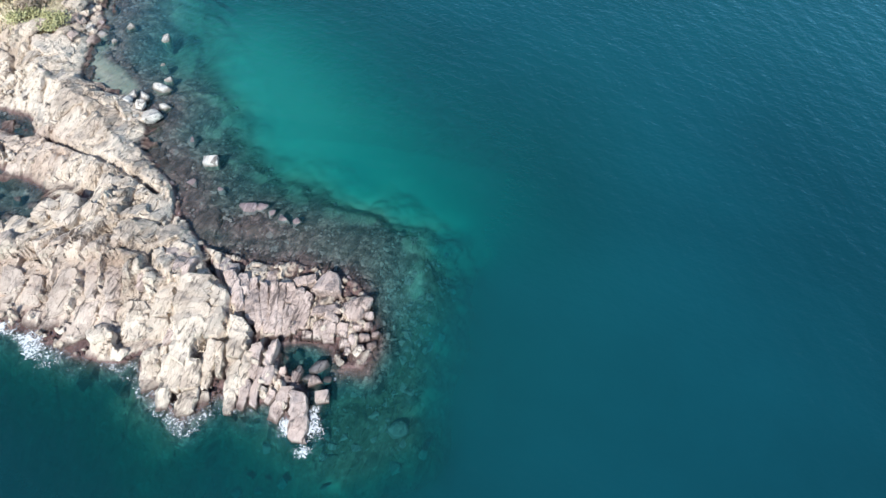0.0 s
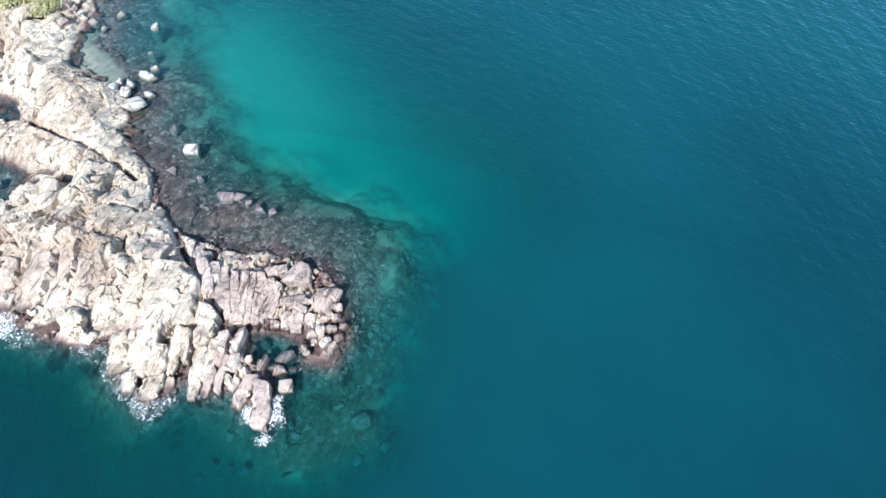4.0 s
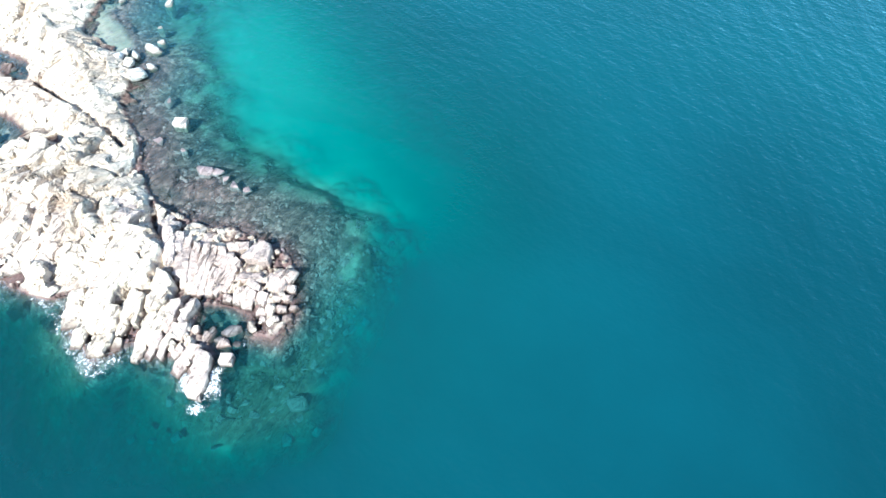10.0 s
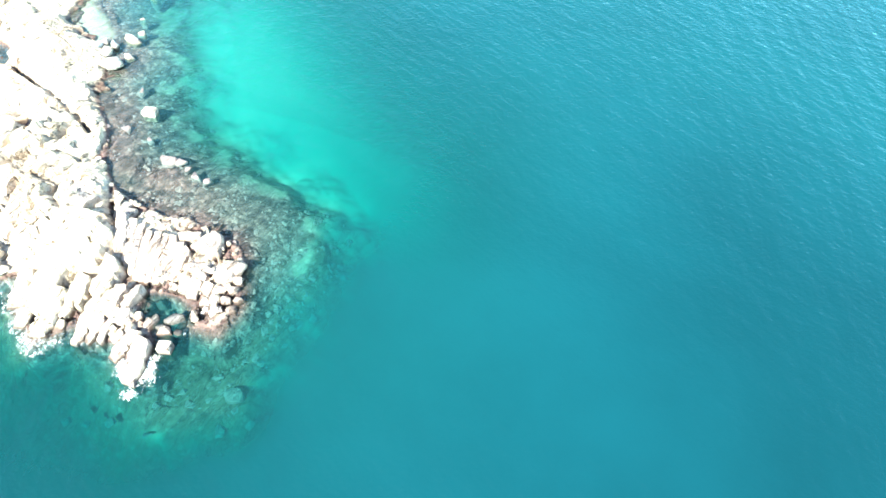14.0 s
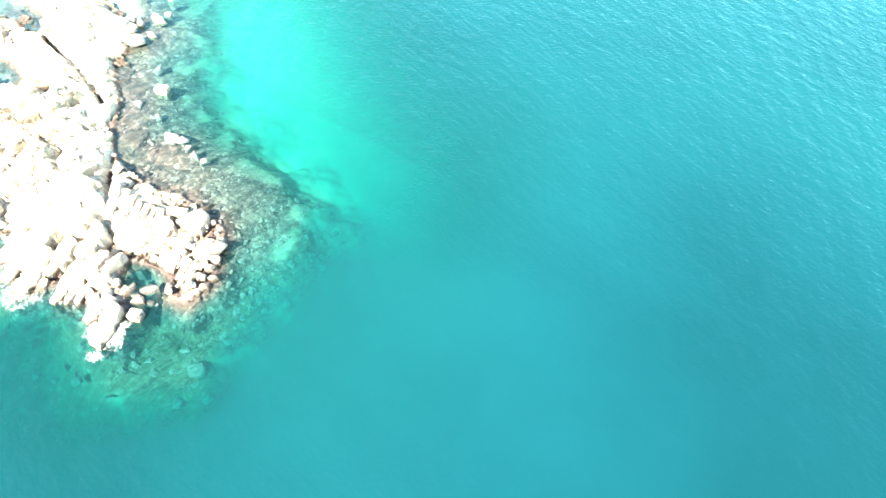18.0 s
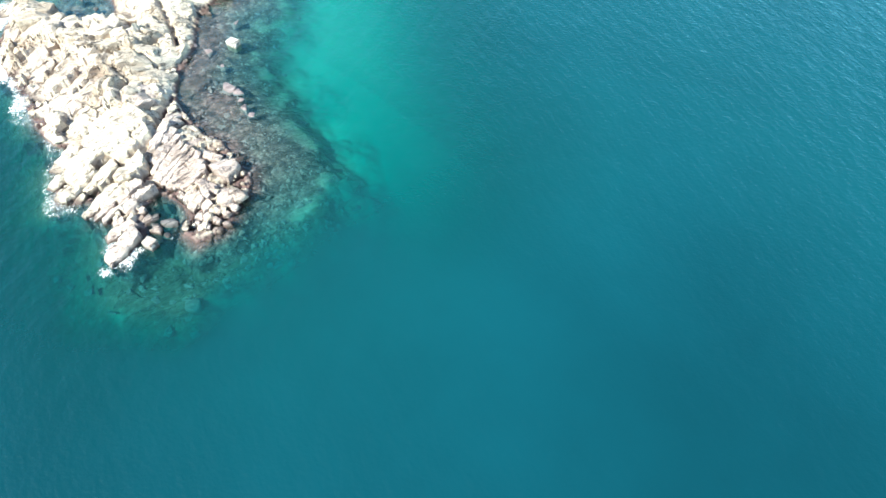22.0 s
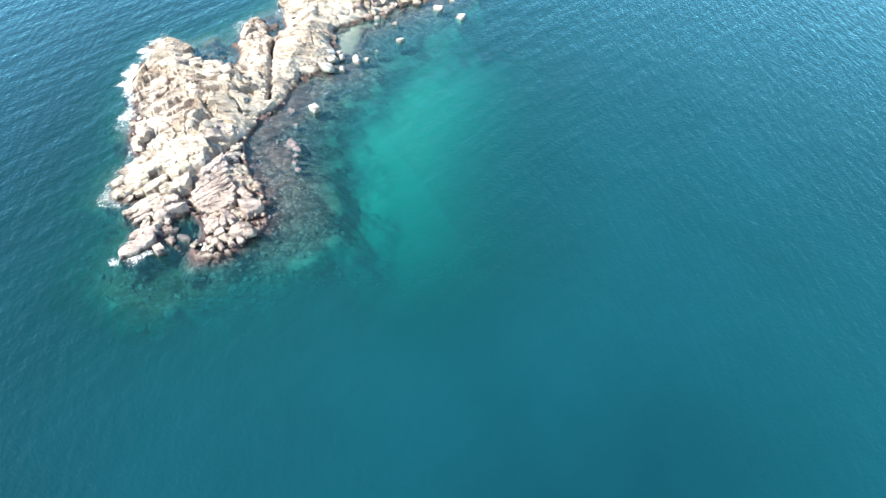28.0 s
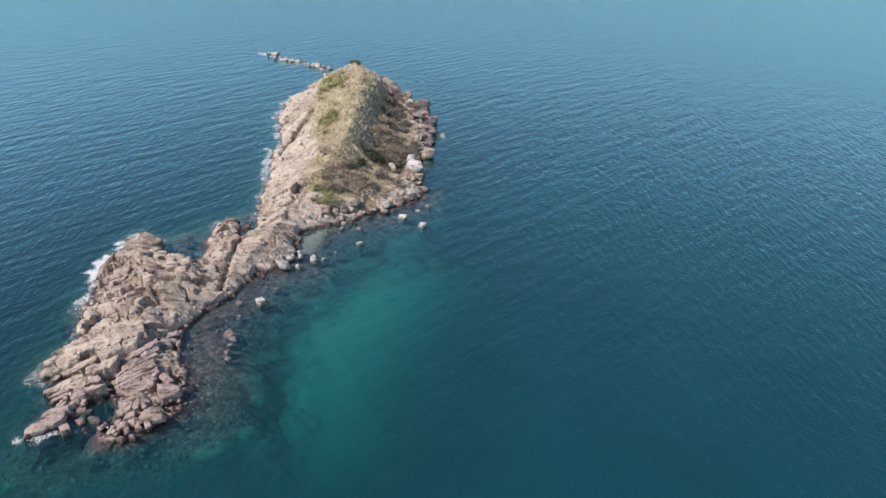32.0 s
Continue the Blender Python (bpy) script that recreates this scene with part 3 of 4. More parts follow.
def sheet(name, xs, ys, height, mat, marks, even):
    """One sheet over the lines xs and ys; marks: name to values at the corners."""
    gx, gy = np.meshgrid(xs, ys)
    nx, ny = len(xs), len(ys)
    me = bpy.data.meshes.new(name)
    me.vertices.add(nx * ny)
    me.vertices.foreach_set("co", np.stack([gx, gy, height], -1).astype(np.float32).ravel())
    i = np.arange(nx * ny).reshape(ny, nx)
    quads = np.stack([i[:-1, :-1], i[:-1, 1:], i[1:, 1:], i[1:, :-1]], -1).reshape(-1, 4).astype(np.int32)
    me.loops.add(quads.size)
    me.loops.foreach_set("vertex_index", quads.ravel())
    me.polygons.add(len(quads))
    me.polygons.foreach_set("loop_start", np.arange(0, quads.size, 4, dtype=np.int32))
    me.update(calc_edges=True)
    me.validate()
    for key, values in marks.items():
        me.attributes.new(key, "FLOAT", "POINT").data.foreach_set("value", values.astype(np.float32).ravel())
    me.materials.append(mat)
    if even:
        me.shade_smooth()
    else:
        worn(me, 24)
    return new(name, me)


def lines(stops):
    """Coordinates from stop to stop, each stretch with its own step."""
    out = []
    for (a, step), (b, _) in zip(stops, stops[1:]):
        out.extend(np.linspace(a, b, max(1, round((b - a) / step)), endpoint=False))
    return np.array(out + [stops[-1][0]])


# ---- ground: islet and sea bed in one sheet to the horizon ----
gxs = lines([(-4200, 800), (-1000, 150), (-250, 12), (-200, 2.0), (-168, 0.5), (-68, 0.24), (4, 0.6), (14, 2), (40, 10), (200, 100), (1000, 800), (4200, 0)])
gys = lines([(-4200, 800), (-1000, 100), (-100, 8), (0, 2.0), (10, 0.6), (20, 0.24), (60, 0.3), (76, 0.5), (140, 2.5), (200, 20), (400, 150), (1000, 800), (4200, 0)])
GX, GY = np.meshgrid(gxs, gys)
GZ, GD = terrain(GX, GY)
far = np.hypot(GX + 60, GY - 70)
veg = smooth(-1.0, 2.0, look_up(NET_GREEN, GX, GY) + 2.5 * fbm(GX * 0.12, GY * 0.12, 40)) * smooth(190, 180, far)
reef_out = -reef_reach(GX, GY)
east = smooth(-2.0, 4.0, (GX + 40) * 0.86 + (GY - 46) * 0.5)  # this side of the islet
sandy = east * smooth(-45.0, 4.0, polygon_distance(GX, GY, SAND) + 8 * fbm(GX * 0.07, GY * 0.07, 41, 3)) * smooth(-2.0, 5.0, reef_out) * smooth(44.0, 58.0, GY)
cove_sand = 0.5 * smooth(-0.6, 0.8, polygon_distance(GX, GY, COVE) + fbm(GX * 0.4, GY * 0.4, 44))
rubble = 0.5 * east * smooth(3.0, 7.0, -GD) * smooth(-5.5, -1.0, reef_out) * smooth(5.0, 0.0, reef_out) * smooth(-0.05, 0.25, fbm(GX * 0.3, GY * 0.3, 47, 3))  # pale rubble on the reef's edge
sandy = np.maximum(np.maximum(sandy, rubble), cove_sand) * (GZ < -0.2)
big, edge_big = plates(GX, GY, 3.8, 1.9, radians(-16), 0.62, 0.24, 21)
# joints run north to south on the arm, and lean to the south-west on the headland
west = smooth(-27, -33, GX + 5 * fbm(GX * 0.2, GY * 0.2, 61, 2))
small, edge_small = plates(GX, GY, 1.1, 3.0, radians(-10), 0.26, 0.22, 22)
other, edge_other = plates(GX, GY, 1.4, 4.0, radians(-38), 0.40, 0.24, 24)
small, edge_small = small + (other - small) * west, edge_small + (edge_other - edge_small) * west
tiny, _ = plates(GX, GY, 0.62, 3.0, radians(-28), 0.06, 0.20, 23)
rough = 0.25 * fbm(GX * 0.45, GY * 0.45, 12, 4) + big + small + tiny - 0.8 * (1 - smooth(0.0, 0.09, edge_big)) - 0.75 * (1 - smooth(0.02, 0.13, edge_small))
rough *= 1 - smooth(-9, -1, polygon_distance(GX, GY, SAND))
rough *= smooth(220, 150, far) * (1 - 0.9 * sandy) * np.where(GD > 0, 0.3 + 0.7 * smooth(0, 2.0, GD), 0.22 * smooth(-9.0, -3.0, GD))
flank = smooth(-66, -72, GX) * smooth(3, -3, (GX + 100) * 0.5 + (GY - 106.5) * 0.87)  # bare slabs dipping south-west
neck = smooth(51, 55, GY) * smooth(80, 74, GY) * smooth(-60, -56, GX)  # smoother, bleached rock
GZ = GZ + rough * (1 - 0.6 * veg) * (1 - 0.6 * flank) * (1 - 0.5 * neck) + veg * 0.8 * fbm(GX * 0.3, GY * 0.3, 50, 3)
GZ = np.where(GD > 0, GZ, np.minimum(GZ, -0.12))
# slabs laid bare stand on a lower core
GZ = GZ - 0.62 * smooth(0.2, 1.2, GD) * smooth(46, 43, GY) * smooth(-33, -30, GX)
for x1, y1, x2, y2, wide, z1, z2 in SLABS:
    box_x = np.nonzero(np.abs(gxs - (x1 + x2) / 2) < abs(x1 - x2) / 2 + wide)[0]
    box_y = np.nonzero(np.abs(gys - (y1 + y2) / 2) < abs(y1 - y2) / 2 + wide)[0]
    cut_out = np.ix_(box_y, box_x)
    r, high = line_nearest(GX[cut_out], GY[cut_out], [(x1, y1, z1), (x2, y2, z2)])
    GZ[cut_out] = np.where(r < wide / 2 + 0.25, np.minimum(GZ[cut_out], high - 0.34), GZ[cut_out])
ground = sheet("ground", gxs, gys, GZ, GROUND, {"sand": sandy, "soil": veg, "tan": browner(GX, GY)}, False)
tagged(ground, "pale weathered rock islet rising from a rocky and sandy sea bed", "islet", kind="structure")

# ---- sea ----
wxs = lines([(-4200, 800), (-1000, 150), (-250, 10), (-180, 1.6), (-110, 0.8), (-72, 0.45), (8, 1.6), (60, 6), (200, 100), (1000, 800), (4200, 0)])
wys = lines([(-4200, 800), (-1000, 100), (-100, 8), (-10, 1.6), (12, 0.45), (84, 0.8), (112, 1.6), (150, 8), (300, 100), (1000, 800), (4200, 0)])
WX, WY = np.meshgrid(wxs, wys)
WZ = terrain(WX, WY)[0]
over = np.clip(-WZ, 0.0, 25.0)
beyond = np.clip(-terrain(WX - 1.0, WY + 1.9)[0], 0.0, 25.0)  # slant sight meets the bed further on
over = np.where(over > 0.9, np.maximum(over, over + 0.8 * (beyond - over) * smooth(0.9, 2.5, over)), over)
# extra brightness painted into the water's colour, fullest over the sand bank
lightened_water = smooth(-62.0, -1.0, polygon_distance(WX, WY, SAND)) * smooth(-4.0, 5.0, -reef_reach(WX, WY)) * smooth(25.0, 72.0, WY)
lightened_water = np.maximum(lightened_water, 0.8 * smooth(48, 95, WY) * smooth(-80, -45, WX) * smooth(260, 150, WY))  # brighter colour for the water north-east of the islet
lightened_water = np.maximum(lightened_water, 0.9 * np.exp(-((WX - 5) / 30) ** 2 - ((WY - 41) / 26) ** 2) * smooth(-7.0, 4.0, -reef_reach(WX, WY)))
# this patch stands in for sky sheen, as brighter water colour
lightened_water = np.maximum(lightened_water, 0.9 * np.exp(-((WX - 15) / 28) ** 2 - ((WY - 80) / 32) ** 2))
sea = sheet("water", wxs, wys, WX * 0.0, WATER, {"depth": over, "lightened": lightened_water}, True)
sea.visible_shadow = False
tagged(sea, "clear blue-green sea with small wind ripples", "sea", kind="structure")

# ---- rock blocks: the islet's rock is split by joints into slabs ----
def cut(poly, nx, ny, c):
    """The part of a polygon where nx x + ny y <= c."""
    out = []
    for (ax, ay), (bx, by) in zip(poly, poly[1:] + poly[:1]):
        da, db = nx * ax + ny * ay - c, nx * bx + ny * by - c
        if da <= 0:
            out.append((ax, ay))
        if (da < 0 < db) or (db < 0 < da):
            k = da / (da - db)
            out.append((ax + k * (bx - ax), ay + k * (by - ay)))
    return out


def joint_cells(box, across, along, turn, seed, drop):
    """Cells of a jointed rock face: scattered seeds, longer one way; yields outlines in metres."""
    rng = random.Random(seed)
    x0, y0, x1, y1 = box
    c, s = math.cos(turn), math.sin(turn)
    mx, my, reach = (x0 + x1) / 2, (y0 + y1) / 2, math.hypot(x1 - x0, y1 - y0) / 2
    nu, nv = int(reach / across) + 1, int(reach / along) + 1
    seeds = {}
    for i in range(-nu, nu + 1):
        for j in range(-nv, nv + 1):
            if rng.random() > drop:
                seeds[i, j] = (i + rng.uniform(-0.4, 0.4), j + 0.5 * (i % 2) + rng.uniform(-0.42, 0.42))
    for (i, j), (u, v) in seeds.items():
        wx, wy = mx + u * across * c - v * along * s, my + u * across * s + v * along * c
        if not (x0 < wx < x1 and y0 < wy < y1):
            continue
        poly = [(u - 2, v - 2), (u + 2, v - 2), (u + 2, v + 2), (u - 2, v + 2)]
        for di in range(-3, 4):
            for dj in range(-3, 4):
                if (di or dj) and (i + di, j + dj) in seeds:
                    p, q = seeds[i + di, j + dj]
                    poly = cut(poly, p - u, q - v, ((p * p + q * q) - (u * u + v * v)) / 2)
                    if not poly:
                        break
        if len(poly) < 3:
            continue
        yield i, (wx, wy), [(mx + a * across * c - b * along * s, my + a * across * s + b * along * c) for a, b in poly]


def round_corners(poly):
    out = []
    for (ax, ay), (bx, by) in zip(poly, poly[1:] + poly[:1]):
        out += [(0.93 * ax + 0.07 * bx, 0.93 * ay + 0.07 * by), (0.07 * ax + 0.93 * bx, 0.07 * ay + 0.93 * by)]
    return out


def split_long(poly, most):
    out = []
    for (ax, ay), (bx, by) in zip(poly, poly[1:] + poly[:1]):
        n = max(1, int(math.hypot(bx - ax, by - ay) / most))
        out += [(ax + (bx - ax) * k / n, ay + (by - ay) * k / n) for k in range(n)]
    return out


def weather(x, y):
    """Small swells and hollows of the weathered faces."""
    return 0.36 * fbm(x * 0.75, y * 0.75, 71, 3) + 0.24 * fbm(x * 2.1, y * 2.1, 72, 2)


def block_shape(poly, rng, gap, lift, lean, deep=2.2):
    """Corners and faces of one slab that follows the slope: sides, a worn edge, a slightly domed top."""
    cx, cy = sum(p[0] for p in poly) / len(poly), sum(p[1] for p in poly) / len(poly)
    span = sum(math.hypot(x - cx, y - cy) for x, y in poly) / len(poly)
    poly = split_long(round_corners(poly), 0.5)
    n = len(poly)
    shrink = max(0.6, 1 - gap / span)
    xs = np.array([cx + (x - cx) * shrink for x, y in poly])
    ys = np.array([cy + (y - cy) * shrink for x, y in poly])
    k = np.array([rng.uniform(-0.09, 0.09) for _ in poly])
    xs, ys = xs + k * (xs - cx), ys + k * (ys - cy)
    verts, faces = [], []
    tx, ty = rng.gauss(0, lean), rng.gauss(0, lean)
    hc = quick(np.array([cx]), np.array([cy]))[0][0]

    def ring(scale, sink, own):
        x, y = cx + (xs - cx) * scale, cy + (ys - cy) * scale
        h = np.clip(quick(x, y)[0], hc - 1.2, hc + 1.2) * 0.75 + hc * 0.25
        z = h + lift + tx * (x - cx) + ty * (y - cy) - sink + np.array([rng.uniform(-own, own) for _ in x]) + weather(x, y)
        verts.extend(zip(x.tolist(), y.tolist(), z.tolist()))

    ring(1.04, deep, 0.0)
    ring(1.0, 0.18, 0.10)
    ring(0.93, 0.02, 0.08)
    ring(0.7, -0.02, 0.07)
    ring(0.36, -0.04, 0.07)
    verts.append((cx, cy, hc + lift + 0.04 + float(weather(np.array([cx]), np.array([cy]))[0])))
    for r in range(4):
        for a in range(n):
            b = (a + 1) % n
            faces.append((r * n + a, r * n + b, (r + 1) * n + b, (r + 1) * n + a))
    for a in range(n):
        faces.append((4 * n + a, 4 * n + (a + 1) % n, 5 * n))
    return verts, faces


def slab_shapes(x1, y1, x2, y2, wide, z1, z2, rng):
    """A long slab broken across into one to three lengths, each a shape with chipped edges."""
    long = math.hypot(x2 - x1, y2 - y1)
    ex, ey = (x2 - x1) / long, (y2 - y1) / long
    count = 1 if long < 5.2 or rng.random() < 0.6 else 2
    cuts = [0.0] + [(k + rng.uniform(-0.22, 0.22)) / count for k in range(1, count)] + [1.0]
    out = []
    for a, b in zip(cuts, cuts[1:]):
        a, b = a * long + 0.04, b * long - 0.04
        steps = max(3, int((b - a) / 0.42))
        side, bow, lean_a, lean_b = [], rng.uniform(-0.12, 0.12) * wide, rng.uniform(-0.5, 0.5), rng.uniform(-0.5, 0.5)
        taper = rng.uniform(-0.12, 0.12)
        for sign in (1, -1):
            row = []
            for k in range(steps + 1):
                f = k / steps
                v = sign * wide / 2 * (1 + taper * (f - 0.5) - 0.28 * abs(2 * f - 1) ** 4) + rng.uniform(-0.1, 0.1) * wide + bow * (1 - (2 * f - 1) ** 2)
                row.append((a + (b - a) * f + v * (lean_a * (1 - f) ** 3 + lean_b * f ** 3), v))
            side += row if sign > 0 else row[::-1]
        n, verts, faces = len(side), [], []
        lift, tilt = rng.uniform(-0.14, 0.14), rng.gauss(0, 0.08)
        mid = (a + b) / 2
        for scale, sink, own in ((1.10, 2.4, 0.0), (1.0, 0.28, 0.10), (0.90, 0.05, 0.08), (0.5, -0.05, 0.07)):
            p = np.array([mid + (u - mid) * (1 - (1 - scale) * wide / max(wide, b - a)) for u, v in side])
            q = np.array([v * scale for u, v in side])
            x, y = x1 + ex * p - ey * q, y1 + ey * p + ex * q
            z = z1 + (z2 - z1) * p / long + lift + tilt * q - sink + np.array([rng.uniform(-own, own) for _ in side]) + weather(x, y)
            verts.extend(zip(x.tolist(), y.tolist(), z.tolist()))
        for r in range(3):
            for k in range(n):
                m = (k + 1) % n
                faces.append((r * n + k, r * n + m, (r + 1) * n + m, (r + 1) * n + k)[::-1])
        top = list(range(3 * n, 4 * n))
        half = n // 2
        for k in range(half - 1):
            faces.append((top[k], top[k + 1], top[n - 2 - k], top[n - 1 - k])[::-1])
        out.append((verts, faces))
    return out


def joined(name, shapes, mat, label, category, kind="stuff", flat=True):
    verts, faces = [], []
    for v, f in shapes:
        base = len(verts)
        verts.extend(v)
        faces.extend(tuple(base + k for k in face) for face in f)
    ob = new(name, worn(mesh_from(name, verts, faces, mat, flat)))
    return tagged(ob, label, category, kind=kind)


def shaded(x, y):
    """The steep north-east side of the hill, where shade is put into the rock's colour."""
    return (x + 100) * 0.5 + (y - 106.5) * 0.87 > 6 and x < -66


# ---- boulders ----
def boulder_shape(rng, size, points=18, blocky=0.5, spread=0.12):
    """A broken angular boulder: the hull of scattered corners, squarer as blocky nears 1; size in metres, base at z 0."""
    bm = bmesh.new()
    power = 2 + 5 * blocky
    if blocky > 0.85:
        for k in range(8):
            a, b, c = (1 if k & 1 else -1), (1 if k & 2 else -1), (0.72 if k & 4 else -0.72)
            j = [rng.uniform(0.84, 1.02) for _ in range(3)]
            bm.verts.new((a * j[0] * size[0] / 2, b * j[1] * size[1] / 2, c * j[2] * size[2] / 2))
        points = 6
    for _ in range(points):
        p = Vector((rng.gauss(0, 1), rng.gauss(0, 1), rng.gauss(0, 1)))
        k = sum(abs(v) ** power for v in p) ** (-1 / power) * rng.uniform(0.72, 1.06)
        p.z = max(-0.72 / k, min(0.72 / k, p.z))  # broken flat above and below
        flare = 1 + spread * max(0.0, -p.z * k)  # broader towards the foot
        bm.verts.new((p.x * k * flare * size[0] / 2, p.y * k * flare * size[1] / 2, p.z * k * size[2] / 2))
    bmesh.ops.convex_hull(bm, input=bm.verts)
    loose = [v for v in bm.verts if not v.link_faces]
    bmesh.ops.delete(bm, geom=loose, context="VERTS")
    if max(size) > 1.1:  # worn edges
        bmesh.ops.bevel(bm, geom=bm.edges[:], offset=0.035 * min(size), segments=1, affect="EDGES", clamp_overlap=True)
    bm.verts.index_update()
    verts = [v.co[:] for v in bm.verts]
    faces = [tuple(v.index for v in f.verts) for f in bm.faces]
    bm.free()
    low = min(v[2] for v in verts)
    return [(x, y, z - low) for x, y, z in verts], faces


def placed(shape, x, y, z, turn, scale=1.0):
    c, s = math.cos(turn) * scale, math.sin(turn) * scale
    return [(x + a * c - b * s, y + a * s + b * c, z + h * scale) for a, b, h in shape[0]], shape[1]


def boulder(x, y, size, turn, mat, label, seed, group="boulders off the shore", top=None, blocky=0.5, corners=14):
    """One boulder on the bed or the rock; top: height of its top over the sea."""
    rng = random.Random(seed)
    base = ground_height(x, y) - 0.25
    if top is not None and mat is REEF_ROCK:
        top = min(top, base + 1.5)
    if top is not None:
        size = (size[0], size[1], max(size[2], top - base))
    shape = boulder_shape(rng, size, corners + int(3 * max(size[:2])), min(blocky, 0.9), 0.12 if top is None else 0.2)
    high = max(v[2] for v in shape[0])
    z = (top - high) if top is not None else base
    ob = new("boulder", worn(mesh_from("boulder", *shape, mat), 38))
    ob.matrix_basis = pose(x, y, z, 0, 0, turn)
    return tagged(ob, label, "boulder", group)


PALE = "sun-bleached pale boulder standing in shallow water"
for k, (x, y, w, l, top, turn) in enumerate((
        (-30.8, 59.8, 1.9, 1.35, 1.0, 8), (-40.7, 72.8, 2.9, 1.3, 0.8, -12), (-40.2, 74.6, 1.3, 1.0, 0.5, 20),
        (-50.2, 82.4, 1.1, 0.9, 0.4, 30), (-44.3, 98.1, 2.2, 1.8, 0.9, 15), (-49.2, 95.9, 2.0, 1.6, 0.8, 50),
        (-48.8, 85.7, 1.7, 1.4, 0.6, 25), (-42.6, 83.4, 2.0, 1.4, 0.6, 70), (-41.7, 77.5, 1.0, 0.8, 0.3, 0),
        (-88.3, 127.3, 2.6, 2.0, 1.0, 0), (-52.0, 103.4, 1.5, 1.2, 0.5, 0), (-51.0, 100.5, 1.2, 1.0, 0.4, 40))):
    boulder(x, y, (w, l, 1.4), turn, WHITE_ROCK, PALE, 100 + k, top=top * 0.85, blocky=0.88 if k == 0 else 0.7)
boulder(-12.0, 28.0, (1.5, 1.25, 1.4), 10, PINK_ROCK, "squared pinkish boulder beside the slabs at the tip", 131, top=1.2, blocky=0.9)
boulder(-37.0, 33.8, (2.8, 2.5, 2.2), 20, ROCK, "large rounded tan boulder awash at the foot of the slabs", 132, top=2.3, blocky=0.1, corners=60)
boulder(-34.4, 31.9, (1.7, 1.4, 1.2), 60, ROCK, "small rounded tan boulder awash in foam", 133, top=1.2, blocky=0.1, corners=40)
for k, (x, y, w, l, top, turn) in enumerate((
        (-8.3, 39.4, 1.9, 1.3, 1.5, 70), (-7.9, 37.9, 1.2, 1.0, 1.1, 20), (-9.0, 38.2, 1.1, 0.9, 1.3, 50), (-8.0, 36.6, 1.3, 1.0, 0.9, 10), (-9.2, 36.4, 1.2, 1.1, 1.2, 35), (-7.0, 35.7, 1.1, 0.9, 0.6, 65),
        (-8.2, 35.2, 1.2, 1.0, 0.9, 5), (-9.5, 34.9, 1.4, 1.1, 1.0, 80), (-7.3, 34.4, 1.3, 1.0, 0.5, 25), (-8.6, 33.9, 1.1, 1.0, 0.7, 45), (-9.9, 33.6, 1.0, 0.8, 0.6, 15), (-7.6, 33.3, 0.9, 0.8, 0.3, 55),
        (-9.0, 32.8, 1.0, 0.9, 0.3, 75))):
    boulder(x, y, (w, l, 1.3), turn, PINK_ROCK, "small rounded pinkish boulder at the end of the arm", 900 + k, "boulders at the end of the arm", top, 0.55, 22)
for k, (x, y, w, l, top, turn) in enumerate((
        (-12.9, 31.5, 2.6, 1.6, 0.55, 15), (-14.9, 30.9, 1.6, 1.0, 0.4, 80), (-13.6, 30.2, 1.8, 1.1, 0.45, -10), (-11.9, 30.2, 1.3, 1.0, 0.2, 40), (-15.6, 33.4, 1.1, 0.8, 0.0, 20), (-16.6, 32.6, 1.0, 0.8, 0.1, 60), (-11.2, 32.0, 1.0, 0.8, -0.1, 10))):
    boulder(x, y, (w, l, 1.0), turn, DARK_ROCK, "wet dark boulder in the pool between the slabs", 930 + k, "boulders in the pool", top, 0.5, 20)
for k, (x, y, w, l, top, turn) in enumerate((
        (-51.4, 51.8, 1.6, 1.2, 0.3, 20), (-49.9, 52.3, 1.3, 1.0, 0.5, 60), (-54.0, 52.6, 1.4, 1.1, 0.1, 10), (-57.4, 52.6, 1.5, 1.1, 0.15, 35),
        (-60.4, 53.8, 1.3, 1.0, 0.1, 25), (-58.3, 64.7, 1.3, 1.0, 0.2, 30), (-60.4, 65.6, 1.1, 0.9, 0.1, 70))):
    boulder(x, y, (w, l, 1.0), turn, DARK_ROCK, "wet dark boulder awash in the cleft", 950 + k, "boulders in the clefts", top, 0.5, 20)
for k, (x, y, w, l, top) in enumerate(((-40.6, 67.0, 3.0, 2.2, 1.7), (-42.8, 66.2, 2.6, 2.2, 1.9), (-42.4, 68.9, 1.9, 1.5, 1.3), (-44.6, 69.5, 2.0, 1.8, 1.4),
                                       (-42.4, 71.0, 1.8, 1.2, 0.9), (-39.4, 69.3, 2.0, 1.0, 0.6), (-44.3, 71.2, 1.4, 1.2, 0.8))):
    boulder(x, y, (w, l, 1.5), 37 * k, WHITE_ROCK, "pale boulder in the heap beside the neck of the islet", 140 + k, "boulders by the neck", top, 0.5)
for k, (x, y, w, top) in enumerate(((-24.6, 52.7, 2.4, 0.35), (-23.0, 53.0, 1.7, 0.25), (-21.6, 52.3, 1.3, 0.15), (-20.0, 51.3, 1.6, 0.2), (-18.2, 51.0, 1.5, 0.12),
                                    (-34.4, 63.8, 1.7, 0.3), (-28.6, 55.4, 1.2, 0.15), (-32.6, 56.4, 1.5, 0.3))):
    boulder(x, y, (w, w * 0.75, 1.2), 51 * k, REEF_ROCK, "dark reddish boulder breaking the surface on the reef", 160 + k, "reef boulders", top, 0.4)
boulder(-67.5, 108.0, (4.6, 3.2, 4.2), 25, WHITE_ROCK, "tall cream-coloured boulder at the foot of the hill", 171, "boulders at the foot of the hill", 4.2, 0.7)
